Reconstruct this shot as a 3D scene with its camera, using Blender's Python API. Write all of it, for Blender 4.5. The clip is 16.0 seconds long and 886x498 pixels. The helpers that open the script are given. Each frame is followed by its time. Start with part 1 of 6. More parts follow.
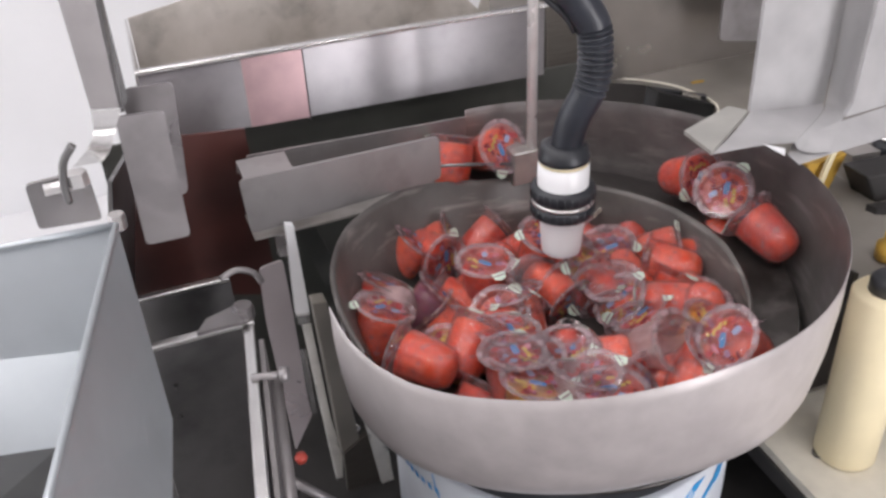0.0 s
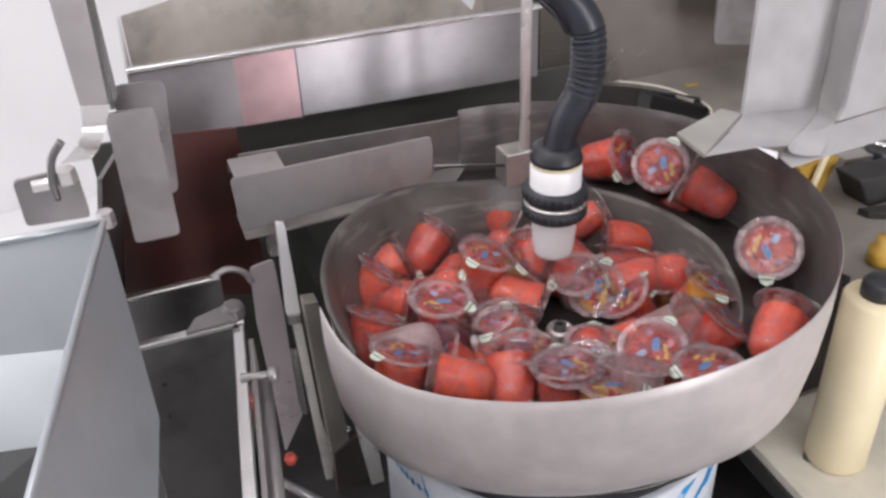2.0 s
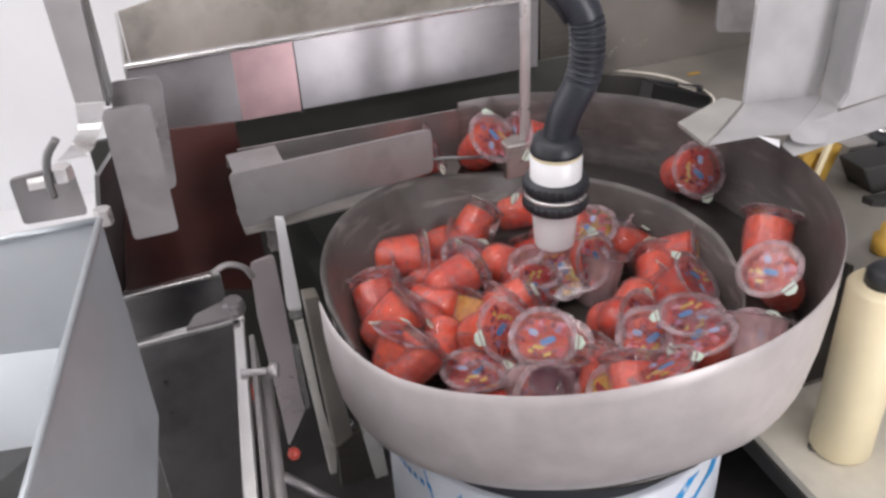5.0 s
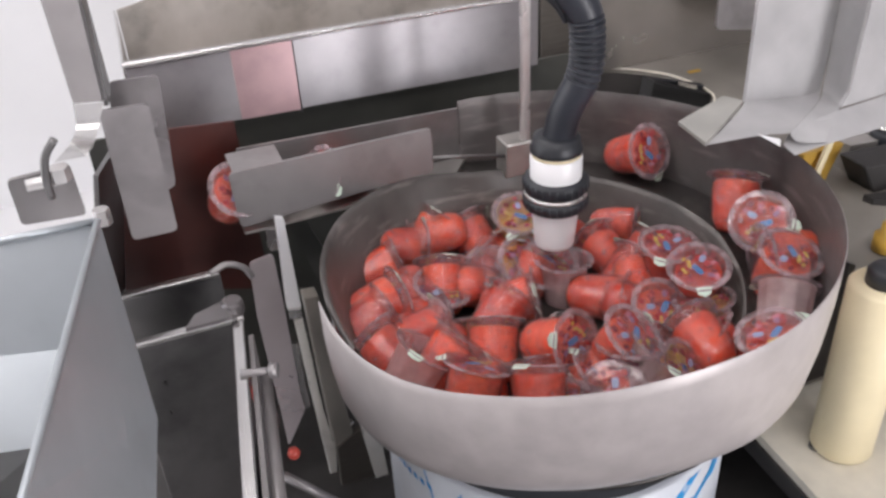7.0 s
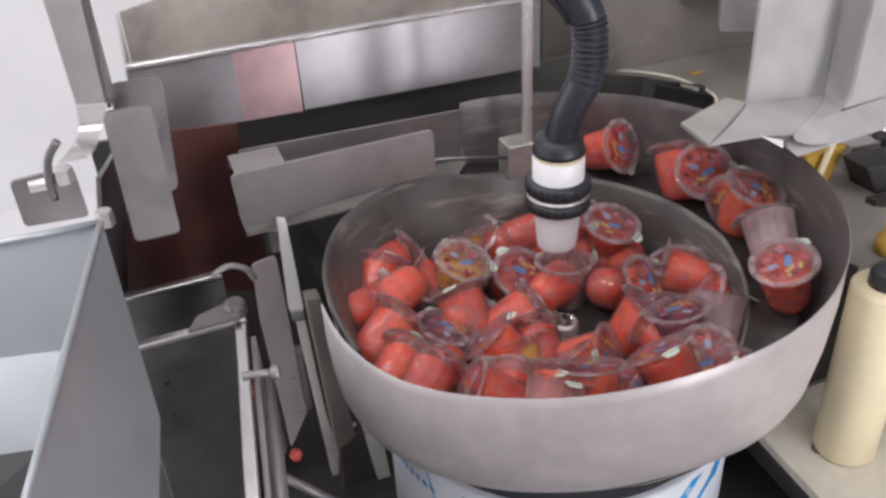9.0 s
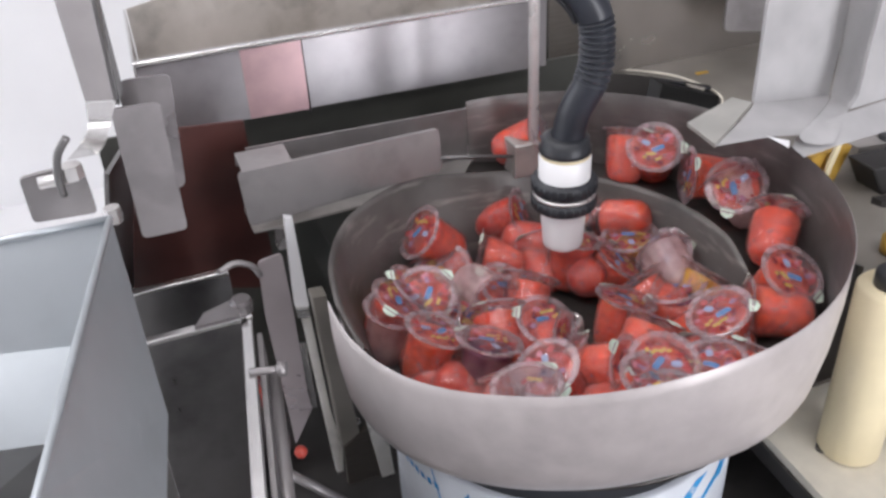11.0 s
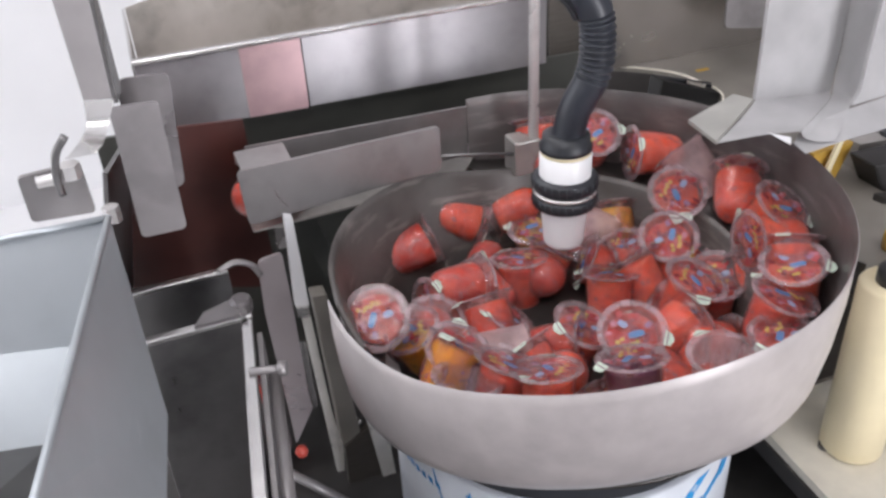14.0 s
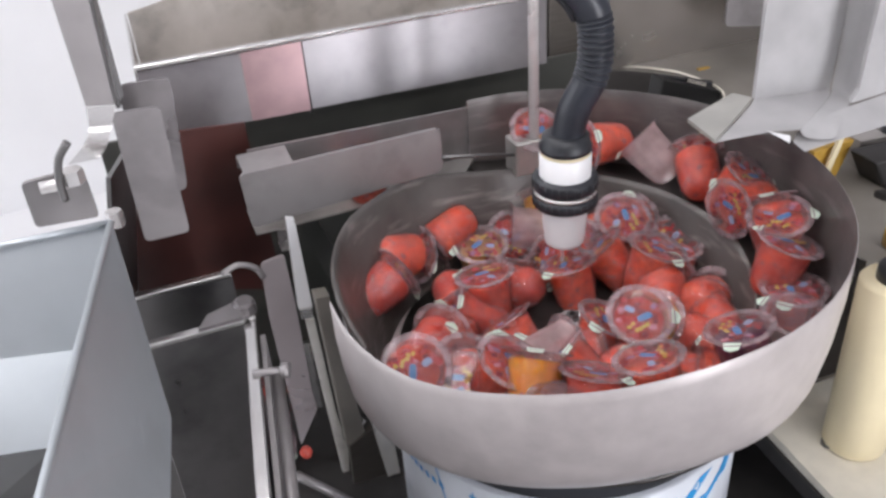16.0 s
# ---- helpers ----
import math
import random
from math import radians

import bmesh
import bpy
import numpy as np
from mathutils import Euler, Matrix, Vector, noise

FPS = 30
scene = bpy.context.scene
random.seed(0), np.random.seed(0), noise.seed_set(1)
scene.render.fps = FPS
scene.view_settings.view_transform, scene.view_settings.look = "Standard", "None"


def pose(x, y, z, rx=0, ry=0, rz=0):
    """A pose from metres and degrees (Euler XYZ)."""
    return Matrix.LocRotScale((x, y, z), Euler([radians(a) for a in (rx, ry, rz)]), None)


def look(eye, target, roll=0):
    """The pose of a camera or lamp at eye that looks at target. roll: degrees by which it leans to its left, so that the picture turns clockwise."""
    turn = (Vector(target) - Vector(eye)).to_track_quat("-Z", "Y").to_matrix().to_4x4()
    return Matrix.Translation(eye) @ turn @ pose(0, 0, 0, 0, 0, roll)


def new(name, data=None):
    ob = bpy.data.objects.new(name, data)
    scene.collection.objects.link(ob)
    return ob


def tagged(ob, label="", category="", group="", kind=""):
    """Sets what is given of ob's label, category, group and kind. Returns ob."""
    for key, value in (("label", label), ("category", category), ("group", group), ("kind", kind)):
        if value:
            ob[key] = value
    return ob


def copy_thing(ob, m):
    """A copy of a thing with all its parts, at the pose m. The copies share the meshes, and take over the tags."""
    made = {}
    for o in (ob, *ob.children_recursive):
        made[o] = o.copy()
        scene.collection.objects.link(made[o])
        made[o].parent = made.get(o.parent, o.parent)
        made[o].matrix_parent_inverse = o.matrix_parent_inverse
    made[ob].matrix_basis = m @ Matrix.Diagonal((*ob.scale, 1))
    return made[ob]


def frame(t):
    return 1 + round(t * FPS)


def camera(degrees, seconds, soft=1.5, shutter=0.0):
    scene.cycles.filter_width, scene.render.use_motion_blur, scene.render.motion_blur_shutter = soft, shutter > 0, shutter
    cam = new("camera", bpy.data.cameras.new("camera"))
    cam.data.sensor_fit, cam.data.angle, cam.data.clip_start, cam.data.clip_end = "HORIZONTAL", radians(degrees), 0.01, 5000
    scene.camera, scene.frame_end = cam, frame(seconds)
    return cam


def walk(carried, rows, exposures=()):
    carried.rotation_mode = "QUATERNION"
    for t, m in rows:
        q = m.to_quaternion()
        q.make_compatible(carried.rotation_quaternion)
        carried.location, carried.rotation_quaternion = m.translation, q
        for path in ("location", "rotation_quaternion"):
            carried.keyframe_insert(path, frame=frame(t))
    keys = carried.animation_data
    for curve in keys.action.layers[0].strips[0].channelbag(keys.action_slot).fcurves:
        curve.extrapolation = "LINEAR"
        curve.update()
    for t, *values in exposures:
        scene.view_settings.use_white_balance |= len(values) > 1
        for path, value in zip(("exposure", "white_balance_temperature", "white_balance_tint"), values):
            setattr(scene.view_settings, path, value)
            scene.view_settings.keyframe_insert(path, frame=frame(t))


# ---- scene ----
cam = camera(54.0, 16.0, soft=2.8)
PATH = [
    (0, pose(-0.2619, -0.4551, 0.5955, 58.017, 2.624, -21.639)),
    (0.5, pose(-0.2614, -0.4542, 0.5953, 57.927, 2.576, -21.498)),
    (1, pose(-0.2604, -0.4545, 0.5946, 57.884, 2.380, -21.612)),
    (1.5, pose(-0.2601, -0.4547, 0.5953, 57.962, 2.108, -21.729)),
    (2, pose(-0.2596, -0.4546, 0.5932, 58.166, 2.068, -21.730)),
    (2.5, pose(-0.2568, -0.4551, 0.5937, 57.846, 2.176, -22.020)),
    (3, pose(-0.2540, -0.4515, 0.5936, 57.725, 2.705, -22.029)),
    (3.5, pose(-0.2554, -0.4547, 0.5939, 58.137, 2.670, -21.811)),
    (6, pose(-0.2542, -0.4518, 0.5917, 57.268, 3.006, -21.775)),
    (6.5, pose(-0.2541, -0.4528, 0.5930, 57.508, 3.191, -21.943)),
    (7, pose(-0.2534, -0.4506, 0.5932, 57.374, 2.872, -21.759)),
    (7.5, pose(-0.2540, -0.4507, 0.5920, 57.518, 2.708, -21.579)),
    (8, pose(-0.2543, -0.4506, 0.5929, 57.466, 2.922, -21.477)),
    (8.5, pose(-0.2531, -0.4504, 0.5926, 57.564, 2.984, -21.455)),
    (9, pose(-0.2541, -0.4505, 0.5928, 57.526, 2.931, -21.681)),
    (11.5, pose(-0.2567, -0.4512, 0.5935, 57.445, 2.770, -21.311)),
    (12, pose(-0.2558, -0.4516, 0.5930, 57.455, 3.035, -21.299)),
    (12.5, pose(-0.2546, -0.4518, 0.5929, 57.384, 3.120, -21.400)),
    (13, pose(-0.2555, -0.4509, 0.5929, 57.346, 2.933, -21.357)),
    (13.5, pose(-0.2561, -0.4502, 0.5932, 57.290, 2.915, -21.144)),
    (14, pose(-0.2561, -0.4490, 0.5920, 57.356, 2.949, -21.450)),
    (14.5, pose(-0.2576, -0.4483, 0.5924, 57.207, 2.866, -21.254)),
    (15, pose(-0.2573, -0.4500, 0.5926, 57.469, 3.069, -21.207)),
    (15.5, pose(-0.2553, -0.4514, 0.5931, 57.249, 3.408, -21.172)),
    (16, pose(-0.2537, -0.4527, 0.5942, 57.364, 3.599, -21.383)),
]
walk(cam, PATH, exposures=[(0, 0.0, 6620, 15), (7.8, 0.0, 6620, 15), (8.6, -0.12, 6600, 15), (9.2, -0.12, 6550, 15), (11.3, 0.07, 6430, 14), (16, 0.07, 6430, 14)])

# ---- world, lamps and exposure ----
world = bpy.data.worlds.new("sky")
scene.world = world
world.use_nodes = True
sky = world.node_tree.nodes.new("ShaderNodeTexSky")
sky.sky_type, sky.sun_disc, sky.sun_elevation, sky.sun_rotation = "NISHITA", False, radians(40), radians(250)
world.node_tree.nodes["Background"].inputs[1].default_value = 0.12
world.node_tree.links.new(sky.outputs[0], world.node_tree.nodes["Background"].inputs[0])


def area_lamp(name, m, sx, sy, watts, colour):
    data = bpy.data.lights.new(name, "AREA")
    data.shape, data.size, data.size_y, data.energy, data.color = "RECTANGLE", sx, sy, watts, colour
    ob = new(name, data)
    ob.matrix_world = m
    return ob


# added fill light, out of view: brightens bowl front and trough
area_lamp("south_fill_light", look((0.62, -2.15, 0.25), (0.62, 0.2, 0.25)), 0.62, 1.84, 38, (0.97, 0.98, 1.0))
# daylight in the window opening, and three ceiling tubes
area_lamp("window_light", look((-2.36, 1.0, 0.35), (0.0, 0.5, 0.0)), 1.3, 2.0, 25, (0.93, 0.96, 1.0))
for i, (lx, ly) in enumerate(((-0.5, -1.1), (-0.8, 0.9), (-1.3, -0.2))):
    area_lamp("ceiling_tube_light", look((lx, ly, 1.86), (lx, ly, 0)), 1.5, 0.3, 11.5, (1.0, 0.985, 0.97))


# ---- materials ----
def nodes_of(name):
    m = bpy.data.materials.new(name)
    m.use_nodes = True
    t = m.node_tree
    return m, t, t.nodes["Principled BSDF"]


def ramp(t, source, stops):
    r = t.nodes.new("ShaderNodeValToRGB")
    while len(r.color_ramp.elements) < len(stops):
        r.color_ramp.elements.new(0.5)
    for e, (p, c) in zip(r.color_ramp.elements, stops):
        e.position, e.color = p, (*c, 1)
    t.links.new(source, r.inputs[0])
    return r.outputs[0]


def noise_of(t, scale, detail=4.0, stretch=(1, 1, 1)):
    co, mp, n = t.nodes.new("ShaderNodeTexCoord"), t.nodes.new("ShaderNodeMapping"), t.nodes.new("ShaderNodeTexNoise")
    mp.inputs["Scale"].default_value = stretch
    n.inputs["Scale"].default_value, n.inputs["Detail"].default_value = scale, detail
    t.links.new(co.outputs["Object"], mp.inputs[0])
    t.links.new(mp.outputs[0], n.inputs["Vector"])
    return n.outputs["Fac"]


def bump(t, b, source, strength, distance=0.001):
    n = t.nodes.new("ShaderNodeBump")
    n.inputs["Strength"].default_value, n.inputs["Distance"].default_value = strength, distance
    t.links.new(source, n.inputs["Height"])
    t.links.new(n.outputs[0], b.inputs["Normal"])


def metal(name, dark, light, rough, metallic=1.0, grain=(1, 1, 30), scale=40, relief=0.1):
    """Brushed or coated metal: large stains, fine brushing along one way, uneven gloss."""
    m, t, b = nodes_of(name)
    stain, brush = noise_of(t, 14, 5), noise_of(t, scale, 3, grain)
    mix = t.nodes.new("ShaderNodeMath")
    mix.operation = "MULTIPLY_ADD"
    mix.inputs[1].default_value = 0.45
    t.links.new(brush, mix.inputs[0])
    half = t.nodes.new("ShaderNodeMath")
    half.operation, half.inputs[1].default_value = "MULTIPLY", 0.55
    t.links.new(stain, half.inputs[0])
    t.links.new(half.outputs[0], mix.inputs[2])
    t.links.new(ramp(t, mix.outputs[0], ((0.3, dark), (0.7, light))), b.inputs["Base Color"])
    b.inputs["Metallic"].default_value = metallic
    rr = ramp(t, mix.outputs[0], ((0.25, (rough * 0.75,) * 3), (0.75, (min(1, rough * 1.3),) * 3)))
    t.links.new(rr, b.inputs["Roughness"])
    bump(t, b, brush, relief)
    return m


def stained(name, dark, light, rough, metallic, smudge=0.0, scale=9, fine=60, stretch=(1, 1, 1), along=0.0):
    """Sheet metal or coating with cloudy stains, darker smudges, paler scuffs and uneven gloss; no brushing."""
    m, t, b = nodes_of(name)
    cloud = noise_of(t, scale, 6)
    speck = noise_of(t, fine, 4)
    mix = t.nodes.new("ShaderNodeMath")
    mix.operation, mix.inputs[1].default_value = "MULTIPLY_ADD", 0.25
    t.links.new(speck, mix.inputs[0])
    half = t.nodes.new("ShaderNodeMath")
    half.operation, half.inputs[1].default_value = "MULTIPLY", 0.75
    t.links.new(cloud, half.inputs[0])
    t.links.new(half.outputs[0], mix.inputs[2])
    base = ramp(t, mix.outputs[0], ((0.34, dark), (0.50, [(p + 2 * q) / 3 for p, q in zip(dark, light)]), (0.66, light)))
    blot = ramp(t, noise_of(t, scale * 2.3, 5, stretch), ((0.54, (1, 1, 1)), (0.70, (1 - smudge,) * 3)))
    mul = t.nodes.new("ShaderNodeMix")
    mul.data_type, mul.blend_type = "RGBA", "MULTIPLY"
    mul.inputs[0].default_value = 1.0
    t.links.new(base, mul.inputs[6])
    t.links.new(blot, mul.inputs[7])
    t.links.new(mul.outputs[2], b.inputs["Base Color"])
    b.inputs["Metallic"].default_value = metallic
    t.links.new(ramp(t, cloud, ((0.3, (rough * 0.8,) * 3), (0.7, (min(1, rough * 1.3),) * 3))), b.inputs["Roughness"])
    if along:
        # rolled sheet: reflections are drawn out upright
        up = t.nodes.new("ShaderNodeCombineXYZ")
        up.inputs[2].default_value = 1.0
        t.links.new(up.outputs[0], b.inputs["Tangent"])
        b.inputs["Anisotropic"].default_value = along
        return m
    bump(t, b, speck, 0.03, 0.0006)
    return m


def plain(name, colour, rough, vary=0.12, scale=30, relief=0.05, metallic=0.0, coat=0.0):
    """Paint, plastic or rubber with faint blotches and a fine orange peel."""
    m, t, b = nodes_of(name)
    lo, hi = [c * (1 - vary) for c in colour], [min(1, c * (1 + vary)) for c in colour]
    t.links.new(ramp(t, noise_of(t, scale, 5), ((0.3, lo), (0.7, hi))), b.inputs["Base Color"])
    b.inputs["Roughness"].default_value, b.inputs["Metallic"].default_value = rough, metallic
    b.inputs["Coat Weight"].default_value = coat
    bump(t, b, noise_of(t, scale * 20, 2), relief, 0.0004)
    return m


def film(name, colour, clear, rough=0.12, vary=0.1, scale=90, relief=0.0, shine=0.35):
    """Thin clear plastic: light passes straight through most of it, the rest is haze, and a glossy skin lies over both."""
    m, t, b = nodes_of(name)
    b.inputs["Base Color"].default_value = (*colour, 1)
    b.inputs["Roughness"].default_value = 0.4
    tr, mx = t.nodes.new("ShaderNodeBsdfTransparent"), t.nodes.new("ShaderNodeMixShader")
    grain = noise_of(t, scale, 3)
    fac = ramp(t, grain, ((0.32, (clear - vary,) * 3), (0.68, (min(1, clear + vary),) * 3)))
    through_it, haze = t.nodes.new("ShaderNodeBsdfTranslucent"), t.nodes.new("ShaderNodeMixShader")
    through_it.inputs["Color"].default_value, haze.inputs[0].default_value = (*colour, 1), 0.45
    t.links.new(b.outputs[0], haze.inputs[1])
    t.links.new(through_it.outputs[0], haze.inputs[2])
    t.links.new(fac, mx.inputs[0])
    t.links.new(haze.outputs[0], mx.inputs[1])
    t.links.new(tr.outputs[0], mx.inputs[2])
    less = t.nodes.new("ShaderNodeMath")
    less.operation, less.inputs[1].default_value = "MULTIPLY", 0.55
    gl, lw, top = t.nodes.new("ShaderNodeBsdfGlossy"), t.nodes.new("ShaderNodeLayerWeight"), t.nodes.new("ShaderNodeMixShader")
    gl.inputs["Roughness"].default_value, lw.inputs["Blend"].default_value = rough, shine
    if relief:
        n = t.nodes.new("ShaderNodeBump")
        n.inputs["Strength"].default_value, n.inputs["Distance"].default_value = relief, 0.002
        t.links.new(grain, n.inputs["Height"])
        for node in (gl, lw, b):
            t.links.new(n.outputs[0], node.inputs["Normal"])
    t.links.new(lw.outputs["Fresnel"], less.inputs[0])
    t.links.new(less.outputs[0], top.inputs[0])
    t.links.new(mx.outputs[0], top.inputs[1])
    t.links.new(gl.outputs[0], top.inputs[2])
    t.links.new(top.outputs[0], t.nodes["Material Output"].inputs[0])
    return m


def jelly_of(name, colour, deep):
    m, t, b = nodes_of(name)
    info = t.nodes.new("ShaderNodeObjectInfo")
    add = t.nodes.new("ShaderNodeMath")
    add.operation, add.inputs[1].default_value = "MULTIPLY_ADD", 0.5
    t.links.new(info.outputs["Random"], add.inputs[0])
    t.links.new(noise_of(t, 70, 5), add.inputs[2])
    t.links.new(ramp(t, add.outputs[0], ((0.4, deep), (1.0, colour))), b.inputs["Base Color"])
    b.inputs["Subsurface Weight"].default_value = 0.7
    b.inputs["Subsurface Radius"].default_value = (0.02, 0.006, 0.004)
    b.inputs["Subsurface Scale"].default_value = 0.3
    b.inputs["Roughness"].default_value = 0.42
    b.inputs["Transmission Weight"].default_value, b.inputs["IOR"].default_value = 0.22, 1.36
    b.inputs["Coat Weight"].default_value, b.inputs["Coat Roughness"].default_value = 0.25, 0.12
    bump(t, b, noise_of(t, 160, 3), 0.35, 0.002)
    return m


STEEL = stained("plain_steel", (0.52, 0.50, 0.49), (0.74, 0.72, 0.71), 0.28, 0.72, 0.12, 20)
STEEL_DULL = stained("dull_steel", (0.36, 0.345, 0.325), (0.54, 0.515, 0.49), 0.40, 0.6, 0.2, 18)
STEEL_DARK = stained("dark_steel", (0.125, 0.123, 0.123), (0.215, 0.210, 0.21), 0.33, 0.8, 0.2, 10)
STEEL_BRIGHT = metal("bright_steel", (0.62, 0.61, 0.60), (0.78, 0.77, 0.76), 0.22)
TROUGH = stained("stained_trough_steel", (0.31, 0.295, 0.305), (0.46, 0.44, 0.455), 0.33, 0.95, 0.10, 8, along=0.95)
# trough steel with the pink reflection of the jelly painted in
TROUGH_PINK = stained("pink_reflection_steel", (0.43, 0.30, 0.31), (0.64, 0.43, 0.445), 0.34, 0.8, 0.12, 12, along=0.9)
TROUGH_IN = stained("dull_trough_inside", (0.40, 0.37, 0.33), (0.62, 0.585, 0.545), 0.42, 0.5, 0.25, 14)
TROUGH_BAR = stained("pale_bar_steel", (0.70, 0.68, 0.64), (0.86, 0.84, 0.80), 0.30, 0.3, 0.15, 25)
POST = stained("round_bar_steel", (0.66, 0.63, 0.62), (0.80, 0.78, 0.77), 0.28, 0.35, 0.1, 30)
BOWL = stained("bowl_coating", (0.40, 0.366, 0.362), (0.56, 0.518, 0.512), 0.40, 0.20, 0.14, 5)
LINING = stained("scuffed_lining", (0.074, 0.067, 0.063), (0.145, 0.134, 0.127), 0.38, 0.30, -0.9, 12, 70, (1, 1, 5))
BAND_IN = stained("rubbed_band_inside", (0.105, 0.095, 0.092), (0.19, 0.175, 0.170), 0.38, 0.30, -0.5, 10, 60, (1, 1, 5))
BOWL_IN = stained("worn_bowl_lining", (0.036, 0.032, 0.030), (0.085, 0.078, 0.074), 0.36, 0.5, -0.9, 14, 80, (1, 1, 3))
PLATE = stained("grey_plate", (0.22, 0.207, 0.207), (0.33, 0.312, 0.313), 0.38, 0.5, 0.15, 14)
HOPPER = stained("pale_hopper_steel", (0.42, 0.460, 0.482), (0.52, 0.562, 0.590), 0.28, 0.60, 0.10, 6)
FLANGE_GREY = plain("dull_grey_paint", (0.36, 0.355, 0.33), 0.4)
PAINT_GREY = plain("light_grey_paint", (0.40, 0.395, 0.398), 0.35)
BEIGE = plain("beige_paint", (0.74, 0.70, 0.60), 0.4)
BROWN_GREY = plain("worn_table_paint", (0.21, 0.194, 0.172), 0.35, 0.25, 12)
CREAM = plain("cream_plastic", (0.84, 0.74, 0.50), 0.35, 0.04)
WHITE = plain("white_plastic", (0.82, 0.82, 0.83), 0.3, 0.02)
BLACK = plain("black_rubber", (0.020, 0.022, 0.027), 0.42, 0.3)
RUBBER_BLUE = plain("blue_black_hose", (0.022, 0.025, 0.033), 0.38, 0.3)
JET = plain("jet_black_paint", (0.006, 0.006, 0.006), 0.5, 0.2)
DARK = plain("dark_paint", (0.035, 0.033, 0.032), 0.5, 0.3)
FRAME = plain("dark_grey_paint", (0.060, 0.062, 0.055), 0.45, 0.25, 14)
BOARD = metal("warm_stained_steel", (0.31, 0.282, 0.255), (0.47, 0.435, 0.40), 0.24, 0.7, (1, 1, 1), 12, 0.02)
BAFFLE = stained("baffle_steel", (0.17, 0.157, 0.160), (0.28, 0.262, 0.266), 0.30, 0.65, 0.15, 12)
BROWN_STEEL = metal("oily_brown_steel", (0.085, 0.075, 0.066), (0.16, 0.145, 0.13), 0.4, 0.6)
PURPLE_STEEL = metal("polished_plate", (0.42, 0.37, 0.38), (0.63, 0.57, 0.58), 0.30, 0.5, (1, 1, 1), 10, 0.01)
MAROON = plain("maroon_panel", (0.052, 0.015, 0.012), 0.35, 0.35, 18)
GOLD = plain("yellow_part", (0.50, 0.30, 0.05), 0.4)
WALL = plain("white_wall", (0.90, 0.90, 0.905), 0.7, 0.03, 3)
PALE_WALL = plain("pale_grey_wall", (0.46, 0.455, 0.46), 0.7, 0.04, 3)
GREY_WALL = plain("grey_wall", (0.26, 0.25, 0.26), 0.7, 0.05, 3)
FLOOR = plain("pale_floor", (0.92, 0.915, 0.92), 0.35, 0.03, 3)
DRUM = plain("pale_drum_paint", (0.66, 0.70, 0.76), 0.4, 0.05)
MARK_RED = plain("dull_red_mark", (0.42, 0.20, 0.17), 0.5)
PRINT_RED = plain("red_plastic", (0.5, 0.07, 0.05), 0.35)
BLUE = plain("blue_print", (0.03, 0.33, 0.72), 0.45, 0.05)


# ---- building helpers ----
def part(name, bm, material, parent=None, label=""):
    bmesh.ops.recalc_face_normals(bm, faces=bm.faces)
    me = bpy.data.meshes.new(name)
    bm.to_mesh(me)
    bm.free()
    me.materials.append(material)
    ob = new(name, me)
    ob.parent = parent
    return tagged(ob, label)


def thing(name, label, category, group="", kind="", at=(0, 0, 0)):
    ob = new(name)
    ob.empty_display_size = 0.02
    ob.location = at
    return tagged(ob, label, category, group, kind)


def box(x0, y0, z0, x1, y1, z1, bevel=0.0):
    bm = bmesh.new()
    bmesh.ops.create_cube(bm, size=1)
    for v in bm.verts:
        v.co = ((x0 + x1) / 2 + v.co.x * (x1 - x0), (y0 + y1) / 2 + v.co.y * (y1 - y0), (z0 + z1) / 2 + v.co.z * (z1 - z0))
    if bevel:
        bmesh.ops.bevel(bm, geom=bm.edges[:], offset=bevel, segments=2, affect="EDGES", profile=0.5)
    return bm


def join(bm, other):
    """Add one bmesh to another."""
    me = bpy.data.meshes.new("piece")
    other.to_mesh(me)
    other.free()
    bm.from_mesh(me)
    bpy.data.meshes.remove(me)


def sheet(points, thick=0.0015, bevel=0.0):
    """A flat plate with the given outline, thick to both sides."""
    bm = bmesh.new()
    pts = [Vector(p) for p in points]
    n = Vector((0, 0, 0))
    for a, b in zip(pts, pts[1:] + pts[:1]):
        n += a.cross(b)
    n.normalize()
    top = [bm.verts.new(p + n * thick / 2) for p in pts]
    low = [bm.verts.new(p - n * thick / 2) for p in pts]
    bm.faces.new(top)
    bm.faces.new(low[::-1])
    k = len(pts)
    for i in range(k):
        bm.faces.new((top[i], low[i], low[(i + 1) % k], top[(i + 1) % k]))
    if bevel:
        bmesh.ops.bevel(bm, geom=bm.edges[:], offset=bevel, segments=2, affect="EDGES", profile=0.5)
    return bm


def rounded(points, radius, steps=4):
    """The outline with its corners rounded."""
    out, k = [], len(points)
    pts = [Vector(p) for p in points]
    for i, p in enumerate(pts):
        a, b = (pts[i - 1] - p), (pts[(i + 1) % k] - p)
        r = min(radius, a.length * 0.45, b.length * 0.45)
        s, e = p + a.normalized() * r, p + b.normalized() * r
        for j in range(steps + 1):
            f = j / steps
            out.append((1 - f) ** 2 * s + 2 * f * (1 - f) * p + f * f * e)
    return out


